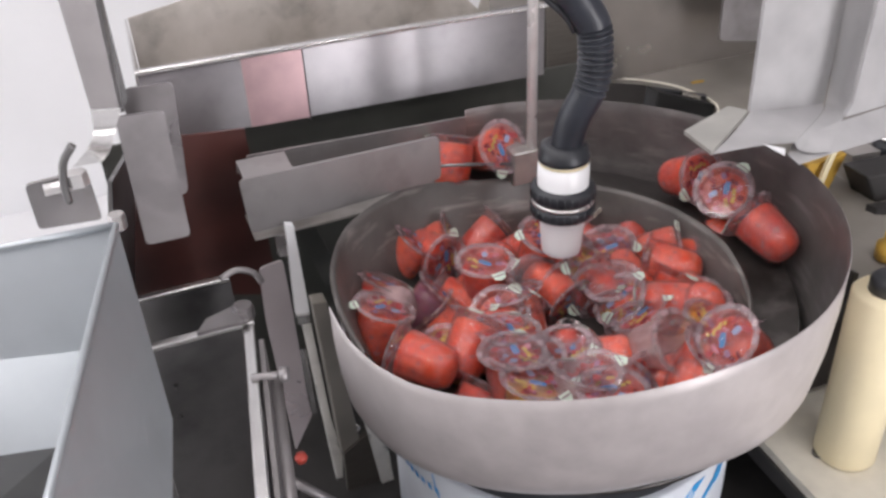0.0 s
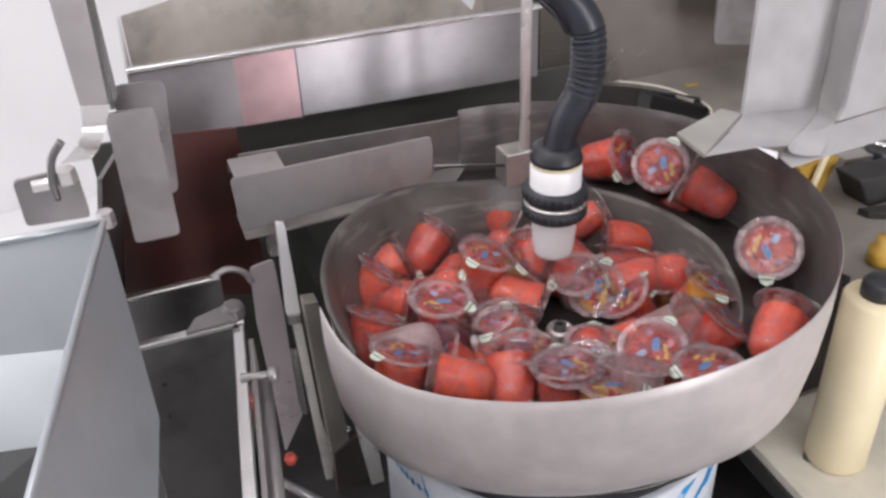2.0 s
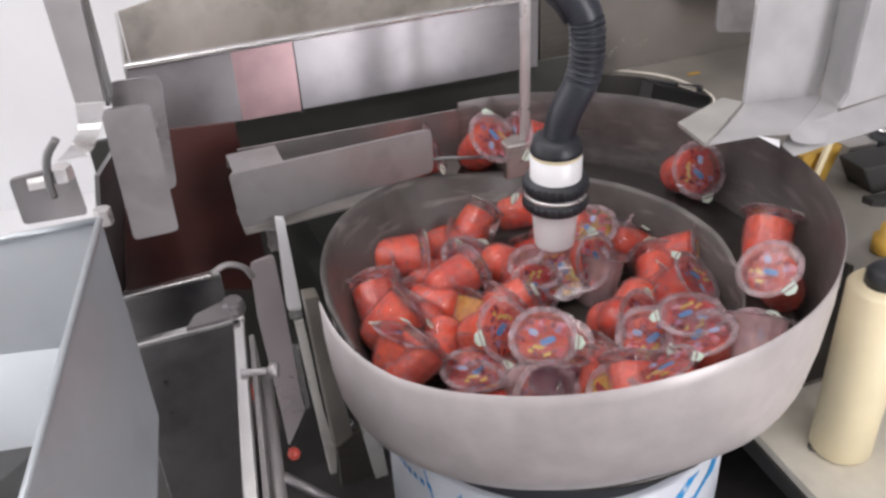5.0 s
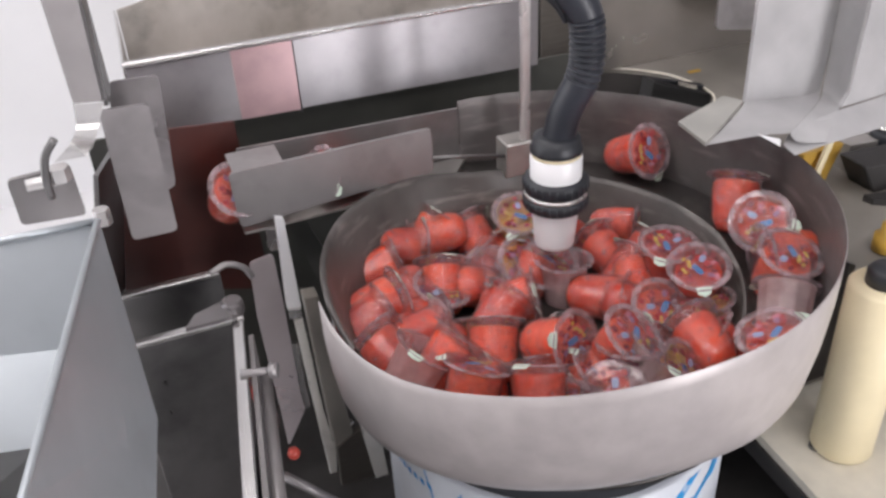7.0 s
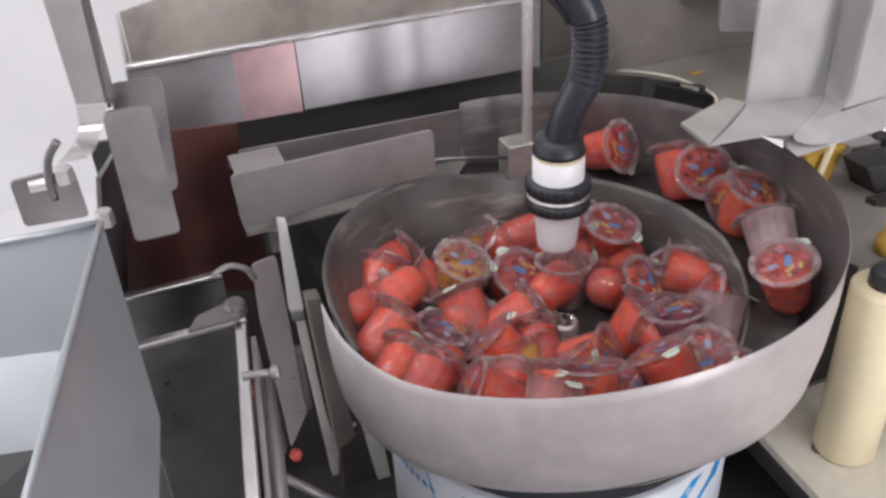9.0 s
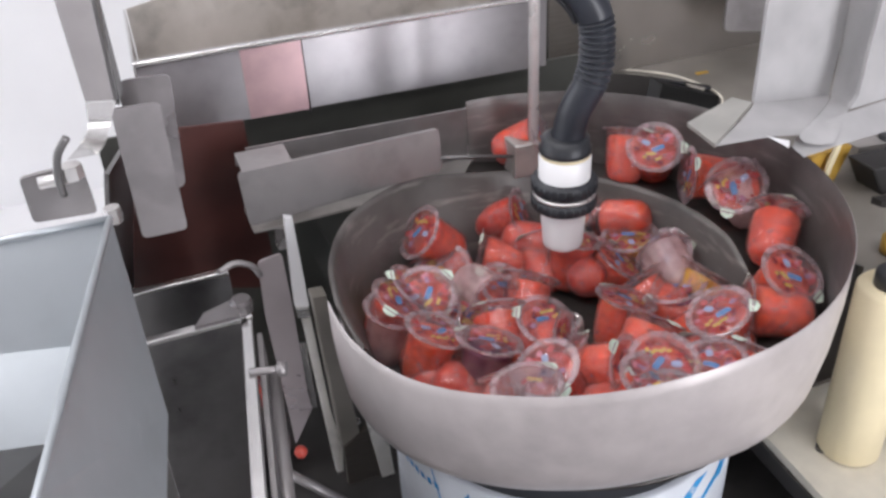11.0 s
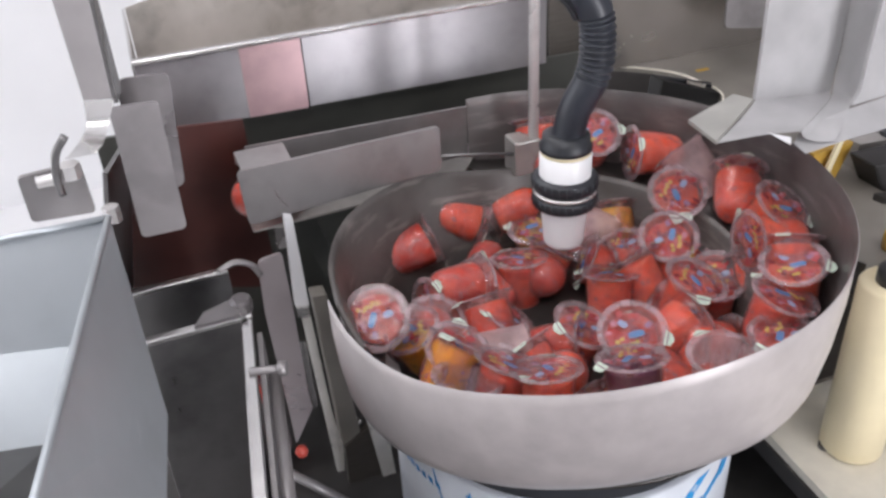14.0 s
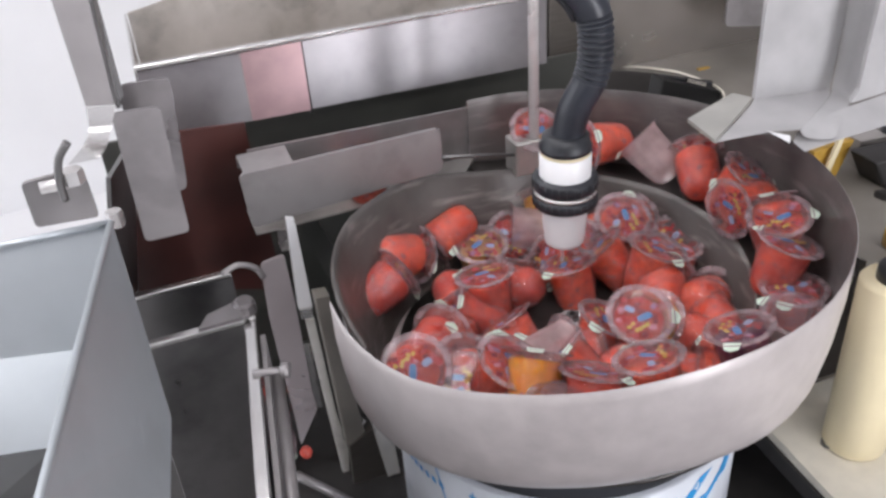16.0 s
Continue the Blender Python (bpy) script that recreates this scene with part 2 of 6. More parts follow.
def folded(profile, along, thick=0.0015):
    """A sheet with the bent section `profile`, drawn out along the vector `along`."""
    bm = bmesh.new()
    a, pts = Vector(along), [Vector(p) for p in profile]
    offs = []
    for i, p in enumerate(pts):
        d = (pts[min(i + 1, len(pts) - 1)] - pts[max(i - 1, 0)]).normalized()
        offs.append(d.cross(a).normalized() * thick / 2)
    ring = [p + o for p, o in zip(pts, offs)] + [p - o for p, o in zip(pts[::-1], offs[::-1])]
    r0, r1 = [bm.verts.new(p) for p in ring], [bm.verts.new(p + a) for p in ring]
    k, m = len(ring), len(pts)
    for i in range(k):
        bm.faces.new((r0[i], r0[(i + 1) % k], r1[(i + 1) % k], r1[i]))
    for r in (r0, r1):
        for i in range(m - 1):
            bm.faces.new((r[i], r[i + 1], r[k - 2 - i], r[k - 1 - i]))
    return bm


def lathe(profile, steps=48, smooth=True, origin=(0, 0, 0)):
    """A turned body from (radius, height) pairs."""
    bm = bmesh.new()
    rings = []
    for r, z in profile:
        if r < 1e-6:
            rings.append([bm.verts.new((origin[0], origin[1], origin[2] + z))])
        else:
            rings.append([bm.verts.new((origin[0] + r * math.cos(2 * math.pi * i / steps), origin[1] + r * math.sin(2 * math.pi * i / steps), origin[2] + z)) for i in range(steps)])
    for a, b in zip(rings, rings[1:]):
        for i in range(steps):
            j = (i + 1) % steps
            ids = [a[i % len(a)], a[j % len(a)], b[j % len(b)], b[i % len(b)]]
            ids = list(dict.fromkeys(ids))
            if len(ids) > 2:
                bm.faces.new(ids)
    for f in bm.faces:
        f.smooth = smooth
    return bm


def tube(path, radius, steps=12):
    """A round bar or hose along the points; radius is a number or one for each point."""
    bm = bmesh.new()
    pts = [Vector(p) for p in path]
    rad = radius if isinstance(radius, (list, tuple)) else [radius] * len(pts)
    rings, side = [], None
    for i, p in enumerate(pts):
        d = (pts[min(i + 1, len(pts) - 1)] - pts[max(i - 1, 0)]).normalized()
        if side is None:
            side = d.orthogonal().normalized()
        side = (side - d * side.dot(d)).normalized()
        up = d.cross(side)
        rings.append([bm.verts.new(p + (side * math.cos(2 * math.pi * k / steps) + up * math.sin(2 * math.pi * k / steps)) * rad[i]) for k in range(steps)])
    for a, b in zip(rings, rings[1:]):
        for k in range(steps):
            bm.faces.new((a[k], a[(k + 1) % steps], b[(k + 1) % steps], b[k])).smooth = True
    bm.faces.new(rings[0][::-1])
    bm.faces.new(rings[-1])
    return bm


def smooth_path(points, per=8):
    """Points along a soft curve through the given ones."""
    p = [Vector(q) for q in points]
    p = [p[0] * 2 - p[1]] + p + [p[-1] * 2 - p[-2]]
    out = []
    for i in range(1, len(p) - 2):
        for j in range(per):
            f = j / per
            a, b, c, d = p[i - 1], p[i], p[i + 1], p[i + 2]
            out.append(0.5 * (2 * b + (c - a) * f + (2 * a - 5 * b + 4 * c - d) * f * f + (3 * b - a - 3 * c + d) * f ** 3))
    return out + [p[-2]]


def band(rows):
    """A curved sheet: each row is a list of points, neighbouring rows are joined."""
    bm = bmesh.new()
    g = [[bm.verts.new(p) for p in r] for r in rows]
    for a, b in zip(g, g[1:]):
        for i in range(len(a) - 1):
            bm.faces.new((a[i], a[i + 1], b[i + 1], b[i])).smooth = True
    return bm


def smooth_rows(rows, per=5):
    """Rows of points, with soft rows put between them."""
    cols = [smooth_path(c, per) for c in zip(*rows)]
    return [smooth_path(r, 4) if len(r) > 2 else list(r) for r in zip(*cols)]


def table(pairs, x):
    """Linear look-up."""
    return float(np.interp(x, [p[0] for p in pairs], [p[1] for p in pairs]))


def polar(r, deg, z):
    return Vector((r * math.cos(radians(deg)), r * math.sin(radians(deg)), z))


# ---- room ----
def build_room():
    x0, x1, y0, y1, z0, z1 = -2.4, 1.0, -2.2, 2.6, -0.85, 1.95
    tagged(part("floor", box(x0, y0, z0 - 0.1, x1, y1, z0), FLOOR), "pale glossy factory floor", "floor", kind="structure")
    tagged(part("ceiling", box(x0, y0, z1, x1, y1, z1 + 0.1), WALL), "plain white ceiling", "ceiling", kind="structure")
    tagged(part("wall_north", box(x0, y1, z0, x1, y1 + 0.1, z1), WALL), "plain white wall", "wall", kind="structure")
    # the tall opening is made up, cut for the added fill light
    south = bmesh.new()
    for b in ((x0, z0, x1, -0.7), (x0, 1.2, x1, z1), (x0, -0.7, 0.30, 1.2), (0.94, -0.7, x1, 1.2)):
        join(south, box(b[0], y0 - 0.1, b[1], b[2], y0, b[3]))
    tagged(part("wall_south", south, PALE_WALL), "pale grey wall with an added tall opening for the fill light", "wall", kind="structure")
    tagged(part("wall_east", box(x1, y0, z0, x1 + 0.1, y1, z1), GREY_WALL), "plain grey wall", "wall", kind="structure")
    wall = bmesh.new()
    for b in ((y0, z0, y1, -0.7), (y0, 1.4, y1, z1), (y0, -0.7, 0.3, 1.4), (1.7, -0.7, y1, 1.4)):
        join(wall, box(x0 - 0.1, b[0], b[1], x0, b[2], b[3]))
    tagged(part("wall_west", wall, WALL), "white wall with a wide window opening", "wall", kind="structure")
    win = thing("window_1", "wide window with a white frame and daylight behind", "window", kind="structure")
    for y in (0.32, 1.0, 1.68):
        part("window_frame", box(x0 - 0.08, y - 0.02, -0.7, x0 - 0.02, y + 0.02, 1.4, 0.004), WHITE, win)


build_room()

# ---- bowl feeder ----
RIM = ((-190, 0.300), (-183, 0.300), (-180, 0.272), (-170, 0.267), (-160, 0.266), (-150, 0.268), (-140, 0.273), (-130, 0.279), (-120, 0.2835), (-110, 0.288),
       (-100, 0.2922), (-90, 0.2945), (-75, 0.2955), (-60, 0.2965), (-30, 0.302), (0, 0.305), (24, 0.307), (92, 0.308))
RIDGE_Z = ((-75, 0.190), (-50, 0.205), (-27, 0.229), (-4, 0.242), (20, 0.246), (53, 0.251), (74, 0.255), (96, 0.262), (120, 0.270), (176, 0.274), (182, 0.266), (192, 0.255))
RIDGE_R = ((-75, 0.118), (-30, 0.128), (60, 0.131), (96, 0.136), (120, 0.156), (145, 0.166), (180, 0.1705), (192, 0.169))
FLOOR_Z = 0.185
DRUM_AT = (-0.0055, 0.002, 0.0)
SIDE = ((0.0, 0.1763), (0.25, 0.1763), (0.5, 0.1743), (0.75, 0.1703), (0.88, 0.1655), (0.95, 0.1610), (1.0, 0.1556))
LOW = ((-192, 0.158), (-180, 0.1607), (-150, 0.1774), (-120, 0.1908), (-100, 0.197), (-85, 0.196), (-60, 0.184), (-30, 0.1808), (92, 0.183))


def build_bowl():
    bowl = thing("vibratory_bowl_feeder", "grey coated vibratory bowl feeder with a rising inner track", "feeder")
    # outer band: inside, lip, outside, turned in below
    rows, inner = [], []
    for deg in np.linspace(-180, 92, 140):
        z = table(RIM, deg)
        low = table(LOW, deg)
        side = [polar(table(SIDE, f), deg, z - 0.001 - (z - 0.001 - low) * f) for f in np.linspace(0, 1, 13)]
        inner.append([polar(0.1757, deg, z - 0.0004)] + [polar(table(SIDE, f) - 0.0018, deg, z - 0.0012 - (z - 0.001 - low) * f) for f in (0.02, 0.1, 0.25, 0.4, 0.55, 0.7, 0.8)])
        rows.append([polar(0.1758, deg, z - 0.0004)] + side + [polar(0.150, deg, low - 0.0015), polar(0.140, deg, low - 0.008), polar(0.128, deg, low - 0.013)])
    part("outer_band", band(rows), BOWL, bowl, "matte grey coated outer band")
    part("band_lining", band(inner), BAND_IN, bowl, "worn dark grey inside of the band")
    # rear left quarter, where the inner wall itself is the outside
    rows = []
    for deg in np.linspace(90, 180, 50):
        rows.append([polar(0.168, deg, 0.25), polar(0.164, deg, 0.21), polar(0.152, deg, 0.183), polar(0.130, deg, 0.184)])
    part("lower_shell", band(rows), BOWL, bowl)
    # inner wall that carries the track's edge
    rows = []
    for deg in np.linspace(-75, 192, 120):
        r, z = table(RIDGE_R, deg), table(RIDGE_Z, deg)
        f = min(1, max(0, (z - 0.19) / 0.05))
        rows.append([polar(0.114 + 0.03 * max(0, (deg - 90) / 94), deg, FLOOR_Z), polar(r - 0.004 * f, deg, z - 0.004 * f), polar(r - 0.0015, deg, z), polar(r, deg, z), polar(r + 0.001, deg, z - 0.003)])
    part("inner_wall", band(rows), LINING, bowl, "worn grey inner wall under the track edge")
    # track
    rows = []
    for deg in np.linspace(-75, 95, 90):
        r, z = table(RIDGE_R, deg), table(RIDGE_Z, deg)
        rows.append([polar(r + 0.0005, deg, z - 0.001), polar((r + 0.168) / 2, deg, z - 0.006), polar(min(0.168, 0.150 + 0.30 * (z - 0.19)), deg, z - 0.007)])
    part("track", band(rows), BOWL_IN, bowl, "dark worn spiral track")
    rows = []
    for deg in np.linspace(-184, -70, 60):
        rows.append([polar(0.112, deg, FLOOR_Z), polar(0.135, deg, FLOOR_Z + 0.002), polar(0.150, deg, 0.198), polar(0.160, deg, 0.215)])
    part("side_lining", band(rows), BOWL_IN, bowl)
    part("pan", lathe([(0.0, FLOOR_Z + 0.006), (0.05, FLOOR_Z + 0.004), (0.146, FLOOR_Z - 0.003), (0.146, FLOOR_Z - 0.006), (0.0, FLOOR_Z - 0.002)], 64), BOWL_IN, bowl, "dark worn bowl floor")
    part("well_edge", lathe([(0.0985, FLOOR_Z), (0.0995, 0.1905), (0.1005, 0.1912), (0.1020, 0.1908), (0.1040, FLOOR_Z)], 72), LINING, bowl, "worn raised edge round the bowl floor")
    part("centre_boss", lathe([(0.0105, FLOOR_Z), (0.0105, 0.197), (0.0095, 0.2), (0.0075, 0.2005), (0.007, 0.198), (0.0, 0.198)], 24), STEEL, bowl)
    part("centre_bolt", lathe([(0.0055, 0.197), (0.0055, 0.202), (0.0045, 0.2035), (0.003, 0.2035), (0.0025, 0.2), (0.0, 0.2)], 6, False), STEEL_DARK, bowl, "dark hexagon bolt")
    drum_bm = lathe([(0.0, 0.1445), (0.123, 0.1445), (0.129, 0.144), (0.131, 0.1425), (0.131, 0.005), (0.0, 0.005)], 72, True, DRUM_AT)
    ring_bm = lathe([(0.114, 0.1455), (0.1265, 0.1455), (0.1265, 0.183), (0.114, 0.183)], 72, True, DRUM_AT)

    def lean(v):
        """The drum's top edge stands a little off level."""
        return 0.002 * math.cos(math.atan2(v.y, v.x) + radians(80)) * min(1.0, math.hypot(v.x, v.y) / 0.12)

    for bm in (drum_bm, ring_bm):
        for v in bm.verts:
            if v.co.z > 0.1:
                v.co.z += lean(v.co)
    drum = part("base_drum", drum_bm, DRUM, bowl, "pale blue painted base drum")
    # black filler ring: stands for the shade between bowl and drum
    part("gap_shade_ring", ring_bm, BLACK, bowl, "black ring for the shaded gap under the bowl")

    # printed marks on the drum, as plain bars
    def mark(d0, d1, z0, z1, slant=0.0):
        rows = [[Vector(DRUM_AT) + polar(0.1313, d + slant * f, z0 + (z1 - z0) * f) for f in (0, 0.5, 1)] for d in np.linspace(d0, d1, 4)]
        part("printed_mark", band(rows), BLUE, drum, "light blue printed bar")

    for i in range(6):
        mark(-176 + i * 3.4, -174.0 + i * 3.4, 0.1215 + 0.0006 * i, 0.1265 + 0.0006 * i, -0.8)
    mark(-155.6, -154.9, 0.105, 0.1405, -5)
    for d in (-147, -142.5):
        mark(d, d + 2.6, 0.1330, 0.1352)
        mark(d + 1, d + 1.6, 0.128, 0.1385)
    for d, w, z0, z1, slant in ((-97, 1.8, 0.112, 0.134, 12), (-89, 5.5, 0.108, 0.1405, 15), (-76, 4.0, 0.105, 0.127, 12), (-66, 2.2, 0.118, 0.1405, 7), (-82, 9, 0.112, 0.118, 3), (-63, 4.5, 0.120, 0.131, 4)):
        mark(d, d + w, z0, z1, slant)
    return bowl


build_bowl()


# ---- discharge chute behind the bowl ----
def build_chute():
    c = thing("discharge_chute", "grey sheet steel discharge chute leading off the bowl", "chute")
    part("back_wall", sheet([(-0.190, 0.182, 0.250), (0.0, 0.1765, 0.250), (0.0, 0.1765, 0.301), (-0.190, 0.182, 0.303)], 0.002), PLATE, c)
    part("floor_plate", sheet([(-0.200, 0.137, 0.253), (-0.03, 0.137, 0.256), (0.0, 0.174, 0.256), (-0.200, 0.178, 0.253)], 0.002), STEEL_DULL, c)
    part("front_plate", sheet(rounded([(-0.2045, 0.1325, 0.308), (-0.0465, 0.1325, 0.310), (-0.0465, 0.1325, 0.273), (-0.2025, 0.1325, 0.262)], 0.005), 0.0025), PLATE, c, "matte grey front plate with rounded corners")
    part("end_flap", folded([(-0.200, 0.136, 0.303), (-0.200, 0.172, 0.304), (-0.200, 0.178, 0.292)], (0.038, 0, 0.0), 0.002), PLATE, c)


build_chute()


# ---- trough behind ----
def build_trough():
    t = thing("steel_trough", "long brushed steel trough with stained inner walls", "trough")
    part("front_wall", sheet([(-0.255, 0.26, 0.2955), (-0.1725, 0.26, 0.2935), (-0.1725, 0.26, 0.355), (-0.255, 0.26, 0.355)], 0.002), TROUGH, t)
    # middle section carries the painted pink reflection
    part("front_wall", sheet([(-0.1722, 0.2595, 0.2934), (-0.1205, 0.2595, 0.2922), (-0.1205, 0.2595, 0.355), (-0.1722, 0.2595, 0.355)], 0.002), TROUGH_PINK, t, "steel section with a pink reflection put into its colour")
    part("front_wall", sheet([(-0.1195, 0.262, 0.2922), (0.112, 0.262, 0.289), (0.112, 0.262, 0.355), (-0.1195, 0.262, 0.355)], 0.002), TROUGH, t)
    part("rim", box(-0.257, 0.256, 0.355, 0.114, 0.264, 0.359, 0.001), STEEL_BRIGHT, t, "bright folded rim")
    part("back_wall", sheet([(-0.25, 0.40, 0.30), (0.13, 0.43, 0.30), (0.13, 0.43, 0.42), (-0.25, 0.40, 0.363)], 0.002), TROUGH_IN, t, "stained dull back wall")
    part("floor_plate", sheet([(-0.255, 0.263, 0.300), (0.112, 0.263, 0.291), (0.13, 0.43, 0.300), (-0.25, 0.40, 0.302)], 0.002), TROUGH_IN, t)
    part("end_wall", sheet([(-0.256, 0.264, 0.300), (-0.256, 0.264, 0.355), (-0.252, 0.398, 0.363), (-0.252, 0.398, 0.300)], 0.002), STEEL_BRIGHT, t)
    part("red_mark", tube(smooth_path([(-0.146, 0.259, 0.333), (-0.141, 0.259, 0.330), (-0.143, 0.259, 0.326), (-0.147, 0.259, 0.322)], 4), 0.0005, 6), MARK_RED, t, "small thin red mark")
    part("seam", tube([(-0.120, 0.2605, 0.289), (-0.120, 0.2605, 0.354)], 0.0012, 8), STEEL_DARK, t)


build_trough()


# ---- sensor, rod and hose over the bowl ----
def build_rod():
    r = thing("sensor_stand", "thin steel rod with a clamp block and wire arm", "stand")
    part("rod", tube([(0.0335, 0.13, 0.262), (0.0338, 0.13, 0.62)], 0.0042, 16), POST, r)
    part("clamp_block", box(0.0145, 0.124, 0.254, 0.0375, 0.146, 0.284, 0.0015), STEEL_DULL, r)
    part("wire_arm", tube([(0.022, 0.128, 0.272), (-0.015, 0.130, 0.279), (-0.050, 0.133, 0.284)], 0.0016, 8), STEEL_DARK, r)


build_rod()


def build_sensor():
    s = thing("level_sensor", "white cylindrical level sensor with black nuts and corrugated hose", "sensor")
    o = (0.0087, 0.0306)

    def turned(name, profile, material, label=""):
        part(name, lathe(profile, 40, True, (*o, 0)), material, s, label)

    turned("body", [(0.0, 0.2470), (0.0128, 0.2470), (0.0142, 0.2482), (0.0147, 0.2510), (0.0168, 0.2760), (0.0172, 0.2790), (0.0182, 0.2800), (0.0184, 0.3190), (0.0175, 0.3199), (0.0, 0.3199)], WHITE, "white plastic sensor barrel")
    for z0, z1 in ((0.2795, 0.2893), (0.2925, 0.3035)):
        turned("nut", [(0.0184, z0), (0.0222, z0 + 0.0008), (0.0230, z0 + 0.0025), (0.0230, z1 - 0.0025), (0.0222, z1 - 0.0008), (0.0184, z1)], BLACK, "black ribbed plastic nut")
        for k in range(28):
            a = 2 * math.pi * k / 28
            x, y = o[0] + 0.0230 * math.cos(a), o[1] + 0.0230 * math.sin(a)
            part("rib", tube([(x, y, z0 + 0.002), (x, y, z1 - 0.002)], 0.0007, 5), BLACK, s)
    turned("washer", [(0.0184, 0.2895), (0.0224, 0.2897), (0.0224, 0.2920), (0.0184, 0.2922)], STEEL)
    turned("gasket", [(0.0160, 0.3201), (0.0176, 0.3203), (0.0176, 0.3222), (0.0160, 0.3224)], CREAM, "cream sealing ring")
    turned("gland", [(0.0174, 0.3225), (0.0184, 0.323), (0.0184, 0.3262), (0.0172, 0.328), (0.0165, 0.3335), (0.0125, 0.335), (0.0, 0.335)], BLACK)
    path = smooth_path([(0.0087, 0.0306, 0.328), (0.0096, 0.0301, 0.3312), (0.0129, 0.0283, 0.3493), (0.0170, 0.0261, 0.3607), (0.0215, 0.0236, 0.3715), (0.0246, 0.0219, 0.3851), (0.0248, 0.0218, 0.3984), (0.0241, 0.0222, 0.4114), (0.0206, 0.0241, 0.4230), (0.0080, 0.0310, 0.4420), (-0.0080, 0.0390, 0.4600)], 40)
    rad = [0.0110 + (0.0011 * math.sin(i * 0.50) if 165 < i < 300 else 0.0004) for i in range(len(path))]
    part("hose", tube(path, rad, 20), RUBBER_BLUE, s, "black corrugated hose")
    part("cable", tube(smooth_path([(0.0130, 0.0290, 0.4130), (0.0085, 0.0310, 0.4215), (0.0020, 0.0340, 0.4290), (-0.0100, 0.0390, 0.4400)], 8), 0.0022, 10), BLACK, s, "thin black cable")


build_sensor()


# ---- things on the right ----
def build_right():
    d = thing("overhead_chute", "light grey painted bent sheet chute", "chute")
    V = Vector
    part("side_wall", sheet([(0.1535, 0.020, 0.46), (0.1546, 0.020, 0.4055), (0.1556, 0.020, 0.3330), (0.2245, 0.020, 0.3255), (0.2262, 0.020, 0.394), (0.2262, 0.020, 0.46)], 0.003), PAINT_GREY, d)
    part("corner_flange", sheet([(0.0997, 0.0192, 0.328), (0.0960, -0.018, 0.328), (0.1548, 0.0195, 0.3322), (0.150, 0.036, 0.331)], 0.003), FLANGE_GREY, d, "duller grey corner flange")
    rows = [[V((0.1556, 0.0185, 0.3332)), V((0.190, 0.0185, 0.3290)), V((0.2245, 0.0185, 0.3260))], [V((0.140, 0.008, 0.3305)), V((0.175, 0.004, 0.3290)), V((0.2070, 0.002, 0.3280))],
            [V((0.0962, -0.0185, 0.3278)), V((0.1347, -0.0226, 0.3278)), V((0.1566, -0.0292, 0.3278))]]
    part("lip", band(smooth_rows(rows)), PAINT_GREY, d)
    # curved valley and the strip beside it
    rows = [[V((0.2264, 0.0195, 0.46)), V((0.2290, 0.006, 0.46)), V((0.2235, -0.010, 0.46)), V((0.2215, -0.012, 0.46))], [V((0.2264, 0.0195, 0.394)), V((0.2290, 0.006, 0.395)), V((0.2240, -0.010, 0.402)), V((0.2221, -0.012, 0.403))],
            [V((0.2268, 0.0190, 0.3343)), V((0.2270, 0.006, 0.3345)), V((0.2210, -0.010, 0.338)), V((0.2192, -0.012, 0.3388))], [V((0.2080, 0.0020, 0.3285)), V((0.2080, -0.004, 0.3280)), V((0.2120, -0.011, 0.3275)), V((0.2141, -0.012, 0.3275))],
            [V((0.1566, -0.0290, 0.3276)), V((0.1600, -0.0305, 0.3225)), V((0.1700, -0.033, 0.319)), V((0.1840, -0.034, 0.317))]]
    part("fold", band(smooth_rows(rows)), PAINT_GREY, d)
    part("side_wall", sheet([(0.2213, -0.012, 0.46), (0.2219, -0.012, 0.403), (0.2194, -0.012, 0.3388), (0.2143, -0.012, 0.3290), (0.300, -0.004, 0.3290), (0.300, -0.004, 0.46)], 0.003), PAINT_GREY, d)
    rows = [[V((0.1545, -0.0270, 0.3180)), V((0.1700, -0.018, 0.3225)), V((0.2141, -0.0135, 0.3270)), V((0.300, -0.006, 0.3280))], [V((0.1555, -0.0380, 0.3150)), V((0.1933, -0.0340, 0.3150)), V((0.2339, -0.0315, 0.3150)), V((0.300, -0.026, 0.3150))]]
    part("lip", band([smooth_path(r, 6) for r in rows]), PAINT_GREY, d)
    part("clip", sheet([(0.133, -0.025, 0.330), (0.152, -0.025, 0.323), (0.153, -0.025, 0.317)], 0.002), WHITE, d, "small white clip")
    yb = thing("yellow_block", "yellow painted block beside a pale strip", "block")
    part("body", sheet([(0.253, 0.060, 0.253), (0.294, 0.060, 0.255), (0.280, 0.060, 0.220), (0.254, 0.060, 0.235)], 0.02), GOLD, yb)
    part("strip", sheet([(0.271, 0.045, 0.265), (0.276, 0.045, 0.264), (0.267, 0.045, 0.232), (0.262, 0.045, 0.235)], 0.003), CREAM, yb)
    kb = thing("knob", "black round knob with a chrome collar", "knob")
    o = (0.350, 0.060, 0.241)
    part("cap", lathe([(0.0, -0.01), (0.010, -0.01), (0.012, -0.006), (0.012, 0.006), (0.010, 0.01), (0.0, 0.01)], 24, True, o), BLACK, kb)
    part("collar", lathe([(0.0, 0.0102), (0.007, 0.0102), (0.007, 0.014), (0.0, 0.014)], 20, True, o), STEEL_BRIGHT, kb)
    part("stem", lathe([(0.0, -0.04), (0.005, -0.04), (0.005, -0.0105), (0.0, -0.0105)], 16, True, o), STEEL, kb)
    gb = thing("grey_block", "dull grey steel block", "block")
    part("body", sheet([(0.307, 0.065, 0.248), (0.339, 0.065, 0.246), (0.337, 0.065, 0.208), (0.307, 0.065, 0.210)], 0.02), STEEL_DULL, gb)
